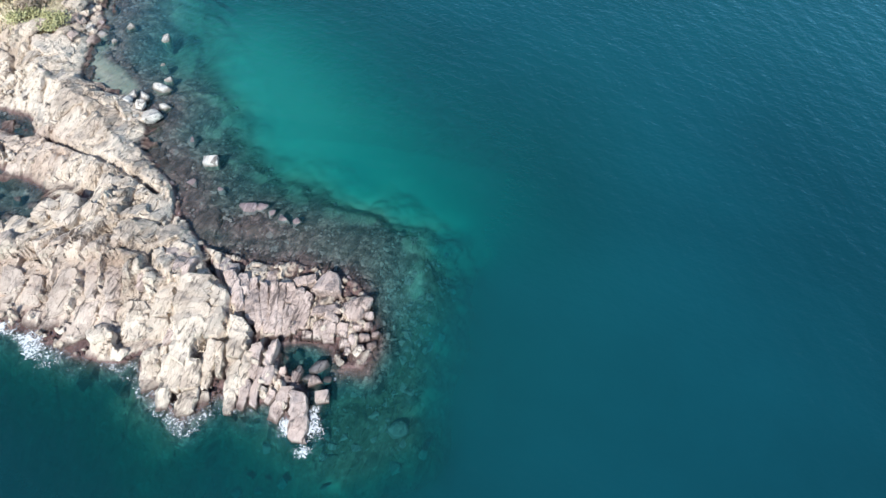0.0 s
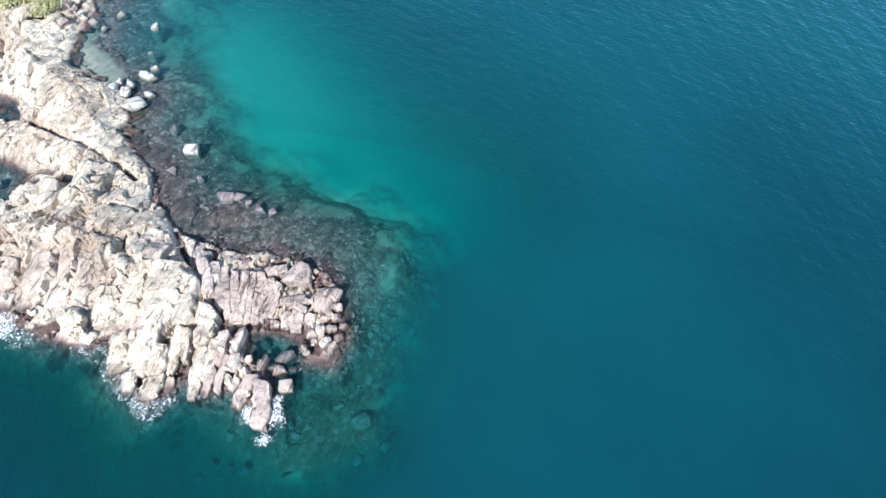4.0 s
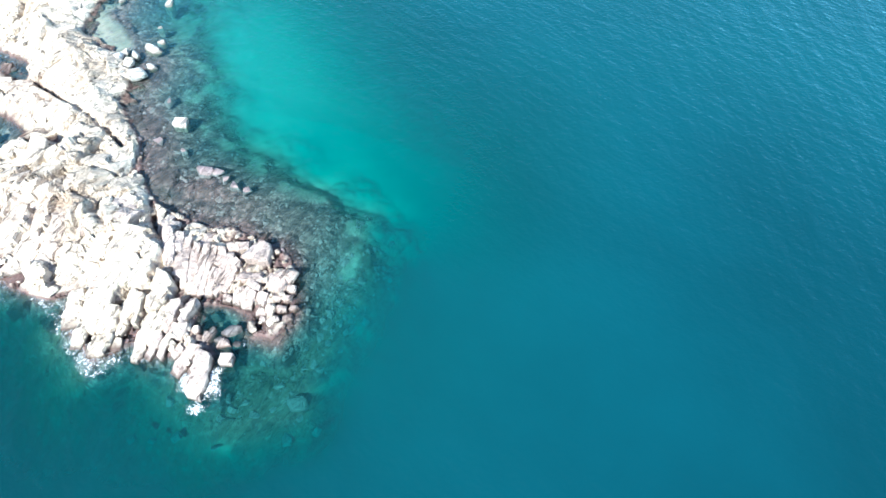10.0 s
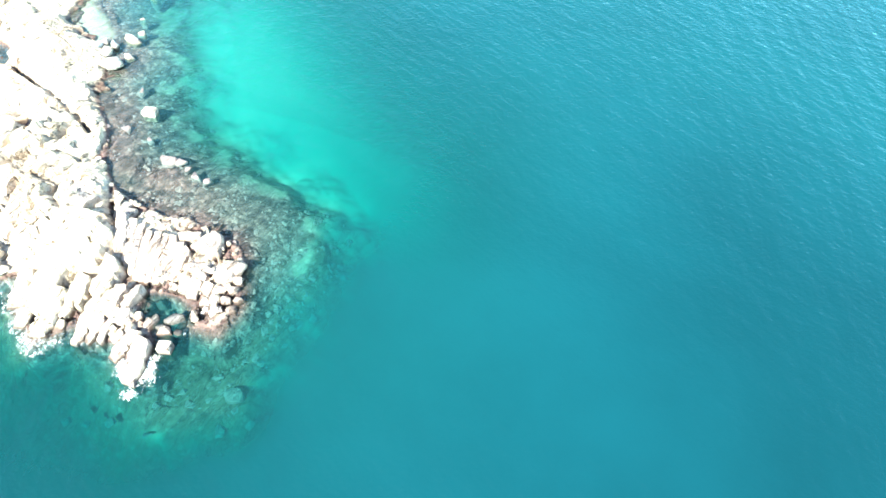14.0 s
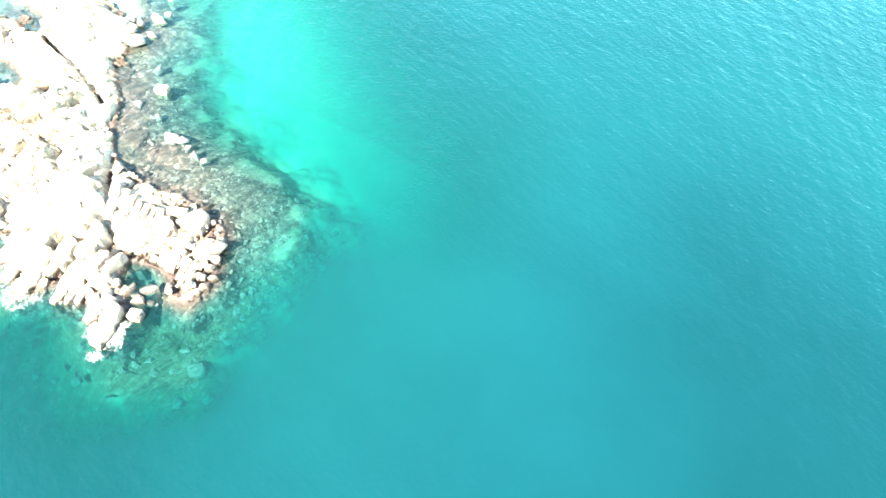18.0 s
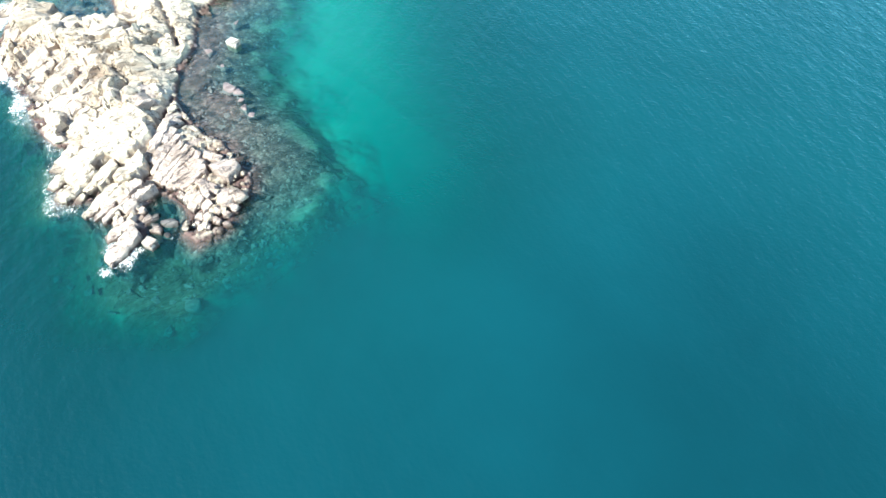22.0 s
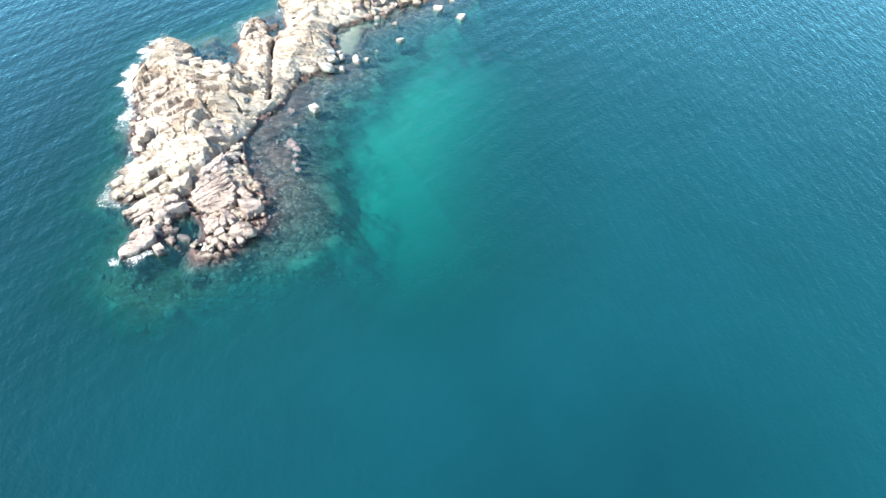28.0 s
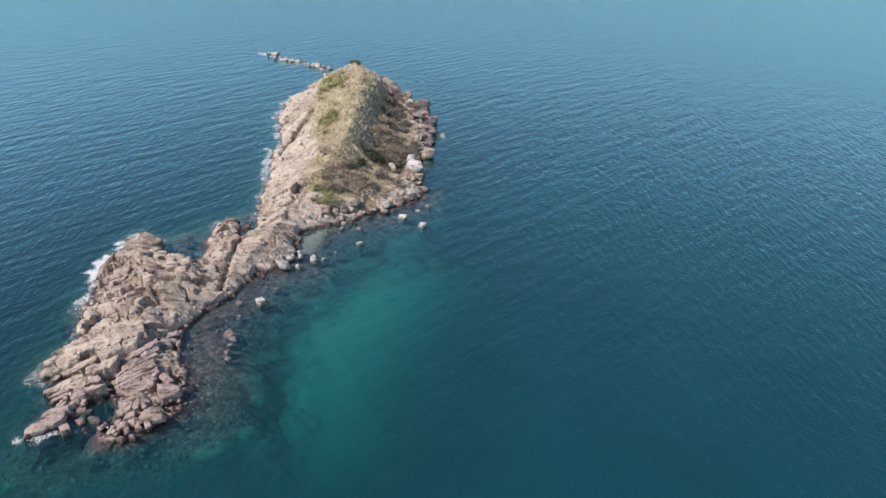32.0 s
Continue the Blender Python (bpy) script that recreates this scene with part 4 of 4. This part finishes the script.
boulder(-70.5, 108.5, (2.4, 2.0, 4.2), 60, WHITE_ROCK, "upright pale slab of rock leaning beside a tall boulder", 172, "boulders at the foot of the hill", 4.4, 0.7)
for k, (x, y, w, l, top, turn, mat, words) in enumerate((
        (-56.8, 87.3, 4.2, 3.4, 3.4, 30, ROCK, "large pale angular boulder at the foot of the hill"),
        (-60.2, 79.9, 6.4, 2.2, 4.6, 43, ROCK, "long tilted outcrop of tan rock below the scrub"),
        (-57.4, 83.0, 3.4, 2.6, 3.0, 75, PINK_ROCK, "angular pinkish boulder below the scrub"),
        (-55.6, 79.2, 2.6, 2.2, 1.8, 20, ROCK, "angular tan boulder on the beach"),
        (-54.8, 94.6, 3.2, 2.6, 1.9, 10, WHITE_ROCK, "pale broken boulder on the shore"),
        (-61.5, 101.0, 6.0, 3.6, 0.7, 50, PINK_ROCK, "flat pinkish shelf of rock beside the water"),
        (-60.5, 106.5, 5.0, 2.8, 0.6, 20, PINK_ROCK, "flat pinkish shelf of rock beside the water"),
        (-77.1, 116.6, 4.4, 3.4, 2.6, 70, ROCK, "broken grey-tan boulder at the northern shore"),
        (-68.6, 102.8, 3.0, 2.4, 4.0, 15, ROCK, "angular boulder fallen on the shaded slope"),
        # from here on the hill's shade is part of the boulder colour
        (-103.2, 127.0, 5.0, 4.0, 2.4, 40, DARK_ROCK, "large boulder at the northern shore, coloured dark for shade"),
        (-113.6, 133.6, 6.4, 4.6, 2.6, 25, DARK_ROCK, "large boulder at the northern shore, coloured dark for shade"),
        (-99.5, 130.0, 4.4, 3.2, 2.0, 80, DARK_ROCK, "large boulder at the northern shore, coloured dark for shade"),
        (-91.3, 125.6, 4.0, 3.0, 2.0, 55, DARK_ROCK, "large boulder at the northern shore, coloured dark for shade"),
        (-124.2, 134.5, 3.8, 3.0, 1.6, 0, DARK_ROCK, "large boulder at the northern shore, coloured dark for shade"))):
    boulder(x, y, (w * 0.8, l * 0.8, 1.8), turn, mat, words, 180 + k, "boulders at the foot of the hill", top, 0.5)
boulder(-3.9, 26.1, (2.6, 2.1, 1.8), 30, REEF_ROCK, "large dark boulder lying under water off the tip", 173, "reef boulders", None, 0.1, 40)
rng = random.Random(5)
FOOT = [(-54, 80), (-53.5, 86), (-54, 92), (-55, 98.5), (-58, 104), (-62, 108.5), (-68, 110.5), (-74, 113.5), (-82, 120), (-92, 126), (-106, 132)]
for k in range(92):
    f = rng.random() ** 1.15 * (len(FOOT) - 1.001)
    (ax, ay), (bx, by) = FOOT[int(f)], FOOT[int(f) + 1]
    g, inward = f - int(f), rng.uniform(-1.0, 4.5) - (0.5 if f < 5 else 0.0)
    long = math.hypot(bx - ax, by - ay)
    x, y = ax + g * (bx - ax) - inward * (by - ay) / long, ay + g * (by - ay) + inward * (bx - ax) / long
    w = 0.5 + rng.uniform(0.2, 1.0) ** 3.4 * 2.0
    # past f 5.6 the shade at the hill's foot is painted as darker rock
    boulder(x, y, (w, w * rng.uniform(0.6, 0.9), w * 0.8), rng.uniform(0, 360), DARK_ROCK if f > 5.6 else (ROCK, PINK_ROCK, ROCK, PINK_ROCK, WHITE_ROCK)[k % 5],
            "boulder at the shaded foot of the hill, coloured dark for shade" if f > 5.6 else "broken tan boulder in the rubble below the hill", 200 + k, "boulders at the foot of the hill", None, rng.uniform(0.6, 1.1))
for k in range(44):
    f = (0.34 * k / 18 if k < 18 else 0.42 + 0.36 * (k - 18) / 18 if k < 36 else 0.88 + 0.12 * (k - 36) / 8)
    x, y = -162 - 30 * f + rng.uniform(-1.2, 1.2), 121 - 12.5 * f + 1.5 * math.sin(f * 7) + rng.uniform(-2.0, 2.0)
    w = 0.7 + rng.random() ** 2 * 2.6 + (1.2 if k > 39 else 0)
    boulder(x, y, (1.4 * w, w, 1.2), rng.uniform(0, 360), WHITE_ROCK, "low pale rock on the spit awash behind the islet", 300 + k,
            "rocks on the spit", rng.uniform(0.6, 1.1))

# rubble under and just over the water
reef_line, shore_line = [], []
rng = random.Random(9)
kinds = [boulder_shape(random.Random(700 + k), (1, 0.8, 0.65), 13, 0.3) for k in range(14)]
while len(reef_line) < 1500:
    x, y = rng.uniform(-54, 0), rng.uniform(20, 95)
    a = np.array([x]), np.array([y])
    if look_up(NET_REEF, *a)[0] < rng.uniform(-2.5, 1.5):
        continue
    z, d = quick(*a)
    if d[0] > 0.4:
        continue
    w = 0.22 + rng.random() ** 3.5 * 1.1
    reef_line.append(placed(kinds[rng.randrange(14)], x, y, float(z[0]) - 0.42 * w, rng.uniform(0, 6.3), w))
for _ in range(110):  # single stones on the slope off the arm
    x, y = rng.uniform(-8, 3), rng.uniform(36, 54)
    z, d = quick(np.array([x]), np.array([y]))
    if d[0] < -3.5 and look_up(NET_REEF, x, y) > -2.5:
        w = 0.45 + rng.random() ** 2.5 * 1.1
        reef_line.append(placed(kinds[rng.randrange(14)], x, y, float(z[0]) - 0.3 * w, rng.uniform(0, 6.3), w))
for _ in range(34):
    x, y = rng.uniform(-26, 2), rng.uniform(18, 42)
    z, d = quick(np.array([x]), np.array([y]))
    if -12 < d[0] < -1.5:
        w = rng.uniform(0.8, 1.7)
        reef_line.append(placed(kinds[rng.randrange(14)], x, y, max(float(z[0]), -3.4) - 0.45 * w, rng.uniform(0, 6.3), w))
joined("reef_rubble", reef_line, REEF_ROCK, "dark reddish rubble of stones on the shallow reef", "rubble")
dark_line = []
while len(shore_line) < 750:
    x, y = rng.uniform(-166, -4), rng.uniform(22, 140)
    a = np.array([x]), np.array([y])
    z, d = quick(*a)
    if not (-1.6 < d[0] < 3.0) or (x < -70 and y < 100 and rng.random() < 0.7):
        continue
    w = rng.uniform(0.35, 1.0) ** 2.2 * (2.4 if y > 75 else 1.3)
    # stones on the north-east side carry its shade in their colour
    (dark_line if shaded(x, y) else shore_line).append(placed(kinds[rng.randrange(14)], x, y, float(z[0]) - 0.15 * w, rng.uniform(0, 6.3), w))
joined("shore_rubble", dark_line, DARK_ROCK, "loose stones along the northern shore, coloured dark for shade", "rubble")
joined("shore_rubble", shore_line, ROCK, "loose tan stones strewn along the shore", "rubble")

# ---- foam where the swell breaks on the south and west shores ----
def foam_material():
    m, nodes, links, bsdf = material("sea_foam")
    bsdf.inputs["Base Color"].default_value = (0.86, 0.88, 0.88, 1)
    bsdf.inputs["Roughness"].default_value = 0.8
    geo = nodes.new("ShaderNodeNewGeometry")
    lace = node(nodes, "TexNoise", Scale=1.9, Detail=6.0, Roughness=0.68, Distortion=1.6)
    veins = node(nodes, "TexVoronoi", Scale=2.4)
    veins.feature = "DISTANCE_TO_EDGE"
    for n in (lace, veins):
        links.new(geo.outputs["Position"], n.inputs["Vector"])
    amount = nodes.new("ShaderNodeAttribute")
    amount.attribute_name = "amount"
    level = arith(nodes, links, "ADD", amount.outputs["Fac"], arith(nodes, links, "MULTIPLY_ADD", lace.outputs[0], 3.4, -2.35))
    level = arith(nodes, links, "SUBTRACT", level, arith(nodes, links, "MULTIPLY", veins.outputs[0], 0.55))
    links.new(arith(nodes, links, "MULTIPLY", clamped(nodes, links, level, 0.05, 1.1), 0.75), bsdf.inputs["Alpha"])
    return m


FOAM = foam_material()


def foam_patch(line, step, label, seed, reach, adrift=False):
    xs0, ys0 = [p[0] for p in line], [p[1] for p in line]
    xs, ys = np.arange(min(xs0) - 4, max(xs0) + 4, step), np.arange(min(ys0) - 4, max(ys0) + 4, step)
    gx, gy = np.meshgrid(xs, ys)
    r, strength = line_nearest(gx, gy, line)
    _, d = quick(gx, gy)
    if adrift:
        d = -r
    amount = strength * reach * 0.4 * smooth(reach, 0.1, np.abs(-d - 0.5) + 2.6 * fbm(gx * 0.45, gy * 0.45, seed, 3)) * smooth(3.8, 2.2, r)
    keep = amount > 0.06
    keep = keep[:-1, :-1] | keep[1:, 1:] | keep[:-1, 1:] | keep[1:, :-1]
    nx = len(xs)
    rows, cols = np.nonzero(keep)
    used, index = {}, []
    for a, b in zip(rows.tolist(), cols.tolist()):
        index.append(tuple(used.setdefault(k, len(used)) for k in (a * nx + b, a * nx + b + 1, (a + 1) * nx + b + 1, (a + 1) * nx + b)))
    flat_x, flat_y, flat_a = gx.ravel(), gy.ravel(), amount.ravel()
    lift = 0.04 + 0.10 * np.abs(fbm(flat_x * 0.8, flat_y * 0.8, 77, 2))
    verts = [(flat_x[k], flat_y[k], lift[k]) for k in used]
    me = mesh_from("foam", verts, index, FOAM, False)
    me.attributes.new("amount", "FLOAT", "POINT").data.foreach_set("value", np.array([flat_a[k] for k in used], np.float32))
    return tagged(new("foam", me), label, "foam", kind="stuff")


foam_patch([(-12.5, 24.5, 1.0), (-14.4, 23.6, 1.3), (-17, 26, 0.9), (-21, 26.5, 0.8), (-26.5, 24, 1.4), (-31.5, 27.5, 1.2), (-35, 30.5, 1.2), (-40, 31.4, 0.6)], 0.3, "white surf breaking at the foot of the slabs", 60, 1.8)
foam_patch([(-39, 31, 0.5), (-44.5, 32.5, 1.15), (-51.2, 34.3, 1.6), (-58, 37.5, 1.7), (-66.5, 46, 1.05), (-62, 48.0, 0.8)], 0.35, "white surf along the foot of the headland", 64, 2.8)
foam_patch([(-62.8, 59, 0.9), (-64.8, 63.4, 1.2), (-61, 66.2, 0.6), (-66, 69.2, 1.2), (-73, 71.5, 1.0), (-87, 77.5, 1.2), (-99.5, 81.8, 1.5), (-98, 85, 1.3), (-112, 87, 1.3),
            (-124, 91.5, 1.2), (-134, 96.5, 1.3)], 0.4, "white surf along the western shore", 61, 2.5)
foam_patch([(-189, 108, 1.2), (-192, 107.5, 1.4), (-194, 107, 1.2)], 0.4, "small patch of surf on the end of the spit", 62, 2.6, True)
foam_patch([(-164, 120, 0.7), (-171, 117.5, 1.1), (-178, 114.5, 1.1), (-184, 111, 0.8)], 0.4, "white surf washing over the spit", 65, 2.2, True)
foam_patch([(-12.4, 24.4, 1.0), (-13.8, 22.4, 1.4), (-15.8, 23.2, 1.5), (-17.5, 25, 0.7), (-21, 25.4, 0.6)], 0.3, "lacy patch of foam drifting off the tip", 63, 3.2)
foam_patch([(-6.6, 35, 0.7), (-7.2, 33.2, 0.9), (-9.2, 31.8, 0.9)], 0.3, "thin foam at the end of the arm", 66, 1.6)


# ---- plants on the hill ----
def leaf_material(name, stops):
    m, nodes, links, bsdf = material(name)
    geo = nodes.new("ShaderNodeNewGeometry")
    wide = node(nodes, "TexNoise", Scale=0.22, Detail=3.0)
    links.new(geo.outputs["Position"], wide.inputs["Vector"])
    mixed = arith(nodes, links, "MULTIPLY_ADD", geo.outputs["Random Per Island"], 0.45, arith(nodes, links, "MULTIPLY_ADD", wide.outputs[0], 1.3, -0.38))
    links.new(ramp(nodes, links, mixed, stops), bsdf.inputs["Base Color"])
    bsdf.inputs["Roughness"].default_value = 0.7
    return m


DRY = leaf_material("dry_grass", [(0.1, (0.50, 0.44, 0.26)), (0.35, (0.66, 0.57, 0.385)), (0.75, (0.78, 0.69, 0.50))])
GREEN = leaf_material("shrub_leaf", [(0.15, (0.03, 0.04, 0.018)), (0.5, (0.06, 0.075, 0.032)), (0.85, (0.12, 0.125, 0.055))])
BROWN = leaf_material("brown_leaf", [(0.15, (0.28, 0.22, 0.155)), (0.5, (0.40, 0.315, 0.23)), (0.85, (0.50, 0.41, 0.31))])
DULL = leaf_material("dull_leaf", [(0.15, (0.12, 0.105, 0.075)), (0.5, (0.21, 0.18, 0.13)), (0.85, (0.32, 0.27, 0.20))])
OLIVE = leaf_material("olive_leaf", [(0.15, (0.27, 0.26, 0.11)), (0.5, (0.40, 0.375, 0.175)), (0.85, (0.51, 0.47, 0.25))])
BARK, bn, bl, bb = material("shrub_bark")
bark_noise = node(bn, "TexNoise", Scale=9.0, Detail=4.0)
bl.new(ramp(bn, bl, bark_noise.outputs[0], [(0.3, (0.07, 0.05, 0.035)), (0.7, (0.17, 0.13, 0.10))]), bb.inputs["Base Color"])

rng = random.Random(21)
tufts_v, tufts_f = [], []
spots = []
while len(spots) < 9000:
    spots += [(rng.uniform(-152, -55), rng.uniform(79, 128)) for _ in range(4000)]
sx_, sy_ = np.array([p[0] for p in spots]), np.array([p[1] for p in spots])
keep_out = smooth(1.0, 5.0, (sx_ + 100) * 0.5 + (sy_ - 106.5) * 0.87) * np.array([rng.random() for _ in sx_]) > 0.35
inside = ~keep_out & (polygon_distance(sx_, sy_, VEGETATION) + 3 * fbm(sx_ * 0.12, sy_ * 0.12, 40) > -0.6)
sz_, _ = quick(sx_, sy_)
sz_ = sz_ + 0.8 * fbm(sx_ * 0.3, sy_ * 0.3, 50, 3)
for x, y, z in zip(sx_[inside].tolist(), sy_[inside].tolist(), sz_[inside].tolist()):
    for _ in range(6):
        a, r, h = rng.uniform(0, 6.3), rng.uniform(0.05, 0.45), rng.uniform(0.2, 0.55)
        w = rng.uniform(0.07, 0.16)
        bx, by = x + r * math.cos(a), y + r * math.sin(a)
        b = rng.uniform(0, 6.3)
        base = len(tufts_v)
        tufts_v += [(bx - w * math.cos(b), by - w * math.sin(b), z - 0.25), (bx + w * math.cos(b), by + w * math.sin(b), z - 0.25),
                    (bx + 0.5 * math.cos(a) * h, by + 0.5 * math.sin(a) * h, z + h)]
        tufts_f.append((base, base + 1, base + 2))
tagged(new("dry_grass", mesh_from("dry_grass", tufts_v, tufts_f, DRY)), "straw-coloured dry grass covering the hill", "grass", kind="stuff")


def shrub(x, y, wide, tall, leaf, label, seed):
    """A low wind-shaped shrub: forked stems and a crown of small leaf sprays with gaps."""
    rng = random.Random(seed)
    z = ground_height(x, y)
    root = new("shrub")
    root.matrix_basis = pose(x, y, z)
    tagged(root, label, "shrub", "shrubs on the hill")
    sv, sf, tips = [], [], []
    for k in range(5):
        a = 6.28 * k / 5 + rng.uniform(-0.5, 0.5)
        tip = (wide * 0.33 * math.cos(a), wide * 0.33 * math.sin(a), tall * rng.uniform(0.5, 0.8))
        tips.append(tip)
        base = len(sv)
        for f, r in ((0.0, 0.07), (0.5, 0.045), (1.0, 0.02)):
            for q in range(4):
                c = 1.57 * q
                sv.append((tip[0] * f + r * math.cos(c), tip[1] * f + r * math.sin(c), -0.4 + (tip[2] + 0.4) * f ** 0.9))
        for level in (0, 4):
            for q in range(4):
                sf.append((base + level + q, base + level + (q + 1) % 4, base + level + 4 + (q + 1) % 4, base + level + 4 + q))
    stems = new("stems", mesh_from("stems", sv, sf, BARK))
    stems.parent = root
    cv, cf = [], []
    for _ in range(int(120 * wide * tall) + 80):
        tx, ty, tz = tips[rng.randrange(5)]
        px = tx + rng.gauss(0, 0.24) * wide
        py = ty + rng.gauss(0, 0.24) * wide
        pz = max(0.05, tz + rng.gauss(0, 0.26) * tall)
        s = rng.uniform(0.09, 0.20)
        n = Vector((rng.gauss(0, 1), rng.gauss(0, 1), rng.gauss(0.6, 0.8))).normalized()
        u = n.orthogonal().normalized()
        w = n.cross(u)
        base = len(cv)
        for p, q in ((-1, -0.45), (0.1, -0.7), (1, 0.2), (-0.1, 0.75)):
            c = Vector((px, py, pz)) + u * s * p + w * s * q
            cv.append(c[:])
        cf.append((base, base + 1, base + 2, base + 3))
    crown = new("crown", mesh_from("crown", cv, cf, leaf))
    crown.parent = root
    return root


# scrub: brown dome at the south-east end, dark scrub on the shaded face, a few green bushes along the west edge
def scatter_shrubs(count, middle, spread, wide, leaf, words, seed):
    rng = random.Random(seed)
    turn, made = radians(30), 0
    while made < count:
        u, v = rng.gauss(0, spread[0]), rng.gauss(0, spread[1])
        x, y = middle[0] - u * math.cos(turn) - v * math.sin(turn), middle[1] + u * math.sin(turn) * 0.9 - v * math.cos(turn)
        if look_up(NET_GREEN, x, y) < -4 or look_up(NET_D, x, y) < 3:
            continue
        w = rng.uniform(*wide)
        shrub(x, y, w, w * rng.uniform(0.5, 0.75), leaf, words, seed * 100 + made)
        made += 1


scatter_shrubs(40, (-63.8, 90.0), (2.8, 2.8), (1.5, 2.6), BROWN, "dense brown dry shrub on the slope", 41)
scatter_shrubs(34, (-76, 106.5), (6.5, 3.0), (1.6, 2.8), DULL, "grey-brown scrub on the steep slope", 42)
scatter_shrubs(14, (-86, 109), (4.0, 2.0), (1.6, 2.8), BROWN, "dense brown dry shrub on the slope", 43)
scatter_shrubs(26, (-104, 121), (11.0, 2.6), (1.4, 2.6), DULL, "grey-brown scrub on the steep slope", 44)
scatter_shrubs(16, (-120, 106.5), (5.0, 1.8), (1.4, 2.4), OLIVE, "low yellowish-green shrub among dry grass", 45)
scatter_shrubs(12, (-94, 96), (4.5, 1.5), (1.2, 2.2), OLIVE, "low yellowish-green shrub among dry grass", 46)
scatter_shrubs(12, (-60.5, 82.5), (2.2, 1.3), (1.2, 2.2), OLIVE, "low bright olive-green shrub at the rock edge", 47)
scatter_shrubs(9, (-75, 101.5), (1.8, 1.4), (1.8, 3.0), GREEN, "dark green shrub in a hollow below the crest", 48)
scatter_shrubs(4, (-70.2, 95.0), (1.2, 0.8), (1.4, 2.2), GREEN, "dark green shrub in a hollow below the crest", 50)
scatter_shrubs(3, (-128, 119), (3.0, 1.5), (1.2, 1.8), GREEN, "low dark shrub on the crest", 49)


# ---- slabs and joint blocks of the rock, last ----
def near_slab(x, y, margin=0.35):
    for x1, y1, x2, y2, wide, _, _ in SLABS:
        ex, ey = x2 - x1, y2 - y1
        k = max(0.0, min(1.0, ((x - x1) * ex + (y - y1) * ey) / (ex * ex + ey * ey)))
        if math.hypot(x - x1 - k * ex, y - y1 - k * ey) < wide / 2 + margin:
            return True
    return False


rng = random.Random(77)
near_blocks, far_blocks, tan_blocks, dark_blocks = [], [], [], []
for name_list, mat in ((EDGE_BLOCKS, ROCK), (TIP_FINGERS, PINK_ROCK), (SOUTH_SLABS, ROCK), (CREST_SLABS, ROCK), (WEST_SLABS, TAN_ROCK), (ARM_RIBS, PINK_ROCK), (ARM_BLOCKS, PINK_ROCK)):
    for row in name_list:
        for shape in slab_shapes(*row, rng):
            ob = new("rock_slab", worn(mesh_from("rock_slab", *shape, mat)))
            ob.parent = ground
            near_blocks.append(ob)
fields = (((-34, 22, -5, 47), 1.3, 2.9, radians(-8), 14, 0.1), ((-68, 28, -33, 58), 2.0, 4.2, radians(-22), 11, 0.2),
          ((-68, 52, -34, 82), 2.2, 3.6, radians(-60), 12, 0.2), ((-168, 66, -50, 140), 2.8, 4.6, radians(-25), 13, 0.15))
for box, across, along, turn, seed, drop in fields:
    for i, (cx, cy), poly in joint_cells(box, across, along, turn, seed, drop):
        z, d = quick(np.array([cx]), np.array([cy]))
        z, d = float(z[0]), float(d[0])
        spot = np.array([cx]), np.array([cy])
        split = min(float(line_nearest(*spot, line)[0][0]) for line in (CRACK, CRACK_HEAD, CRACK_HILL, GULLY))
        if d < -0.4 or near_slab(cx, cy) or split < 0.55:
            continue
        green = float(look_up(NET_GREEN, cx, cy))
        if seed == 14:
            low = -0.75 if cx > -27 else -0.5
            shape = block_shape(poly, rng, 0.08, low + rng.gauss(0.1, 0.24), 0.14)
        elif seed == 11:
            if d > 5.0 and rng.random() < 0.75 or cy > 51.5 and cx < -47:
                continue
            shape = block_shape(poly, rng, 0.09, rng.gauss(0.05, 0.34), 0.15)
        elif seed == 12:
            if cx < -64 or cy < 57 and cx > -46 or cy < 52 or d > 2.0 and rng.random() < 0.85:
                continue
            shape = block_shape(poly, rng, 0.09, rng.gauss(0.05, 0.34), 0.16)
        else:
            if green > -0.5 or cx > -63 and cy < 83 or cx < -70 and not shaded(cx, cy) and rng.random() < 0.75 or d > 3.5 and rng.random() < 0.7 or rng.random() < 0.66 or shaded(cx, cy) and rng.random() < 0.4:
                continue
            shape = block_shape(poly, rng, 0.08, rng.gauss(-0.05, 0.18), 0.10)
        if len(near_blocks) < 300 and seed in (14, 11):
            ob = new("rock_slab", worn(mesh_from("rock_slab", *shape, PINK_ROCK if seed == 14 and rng.random() < 0.6 else TAN_ROCK if browner(*spot)[0] > 0.5 else ROCK)))
            ob.parent = ground
            near_blocks.append(ob)
        else:
            # blocks on the north-east side go to the copy with shade painted in
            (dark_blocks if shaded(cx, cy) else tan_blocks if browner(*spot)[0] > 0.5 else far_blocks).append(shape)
rest = joined("rock_slabs", far_blocks, ROCK, "", "", kind="stuff")
rest.parent = ground
rest = joined("rock_slabs", tan_blocks, TAN_ROCK, "", "", kind="stuff")
rest.parent = ground
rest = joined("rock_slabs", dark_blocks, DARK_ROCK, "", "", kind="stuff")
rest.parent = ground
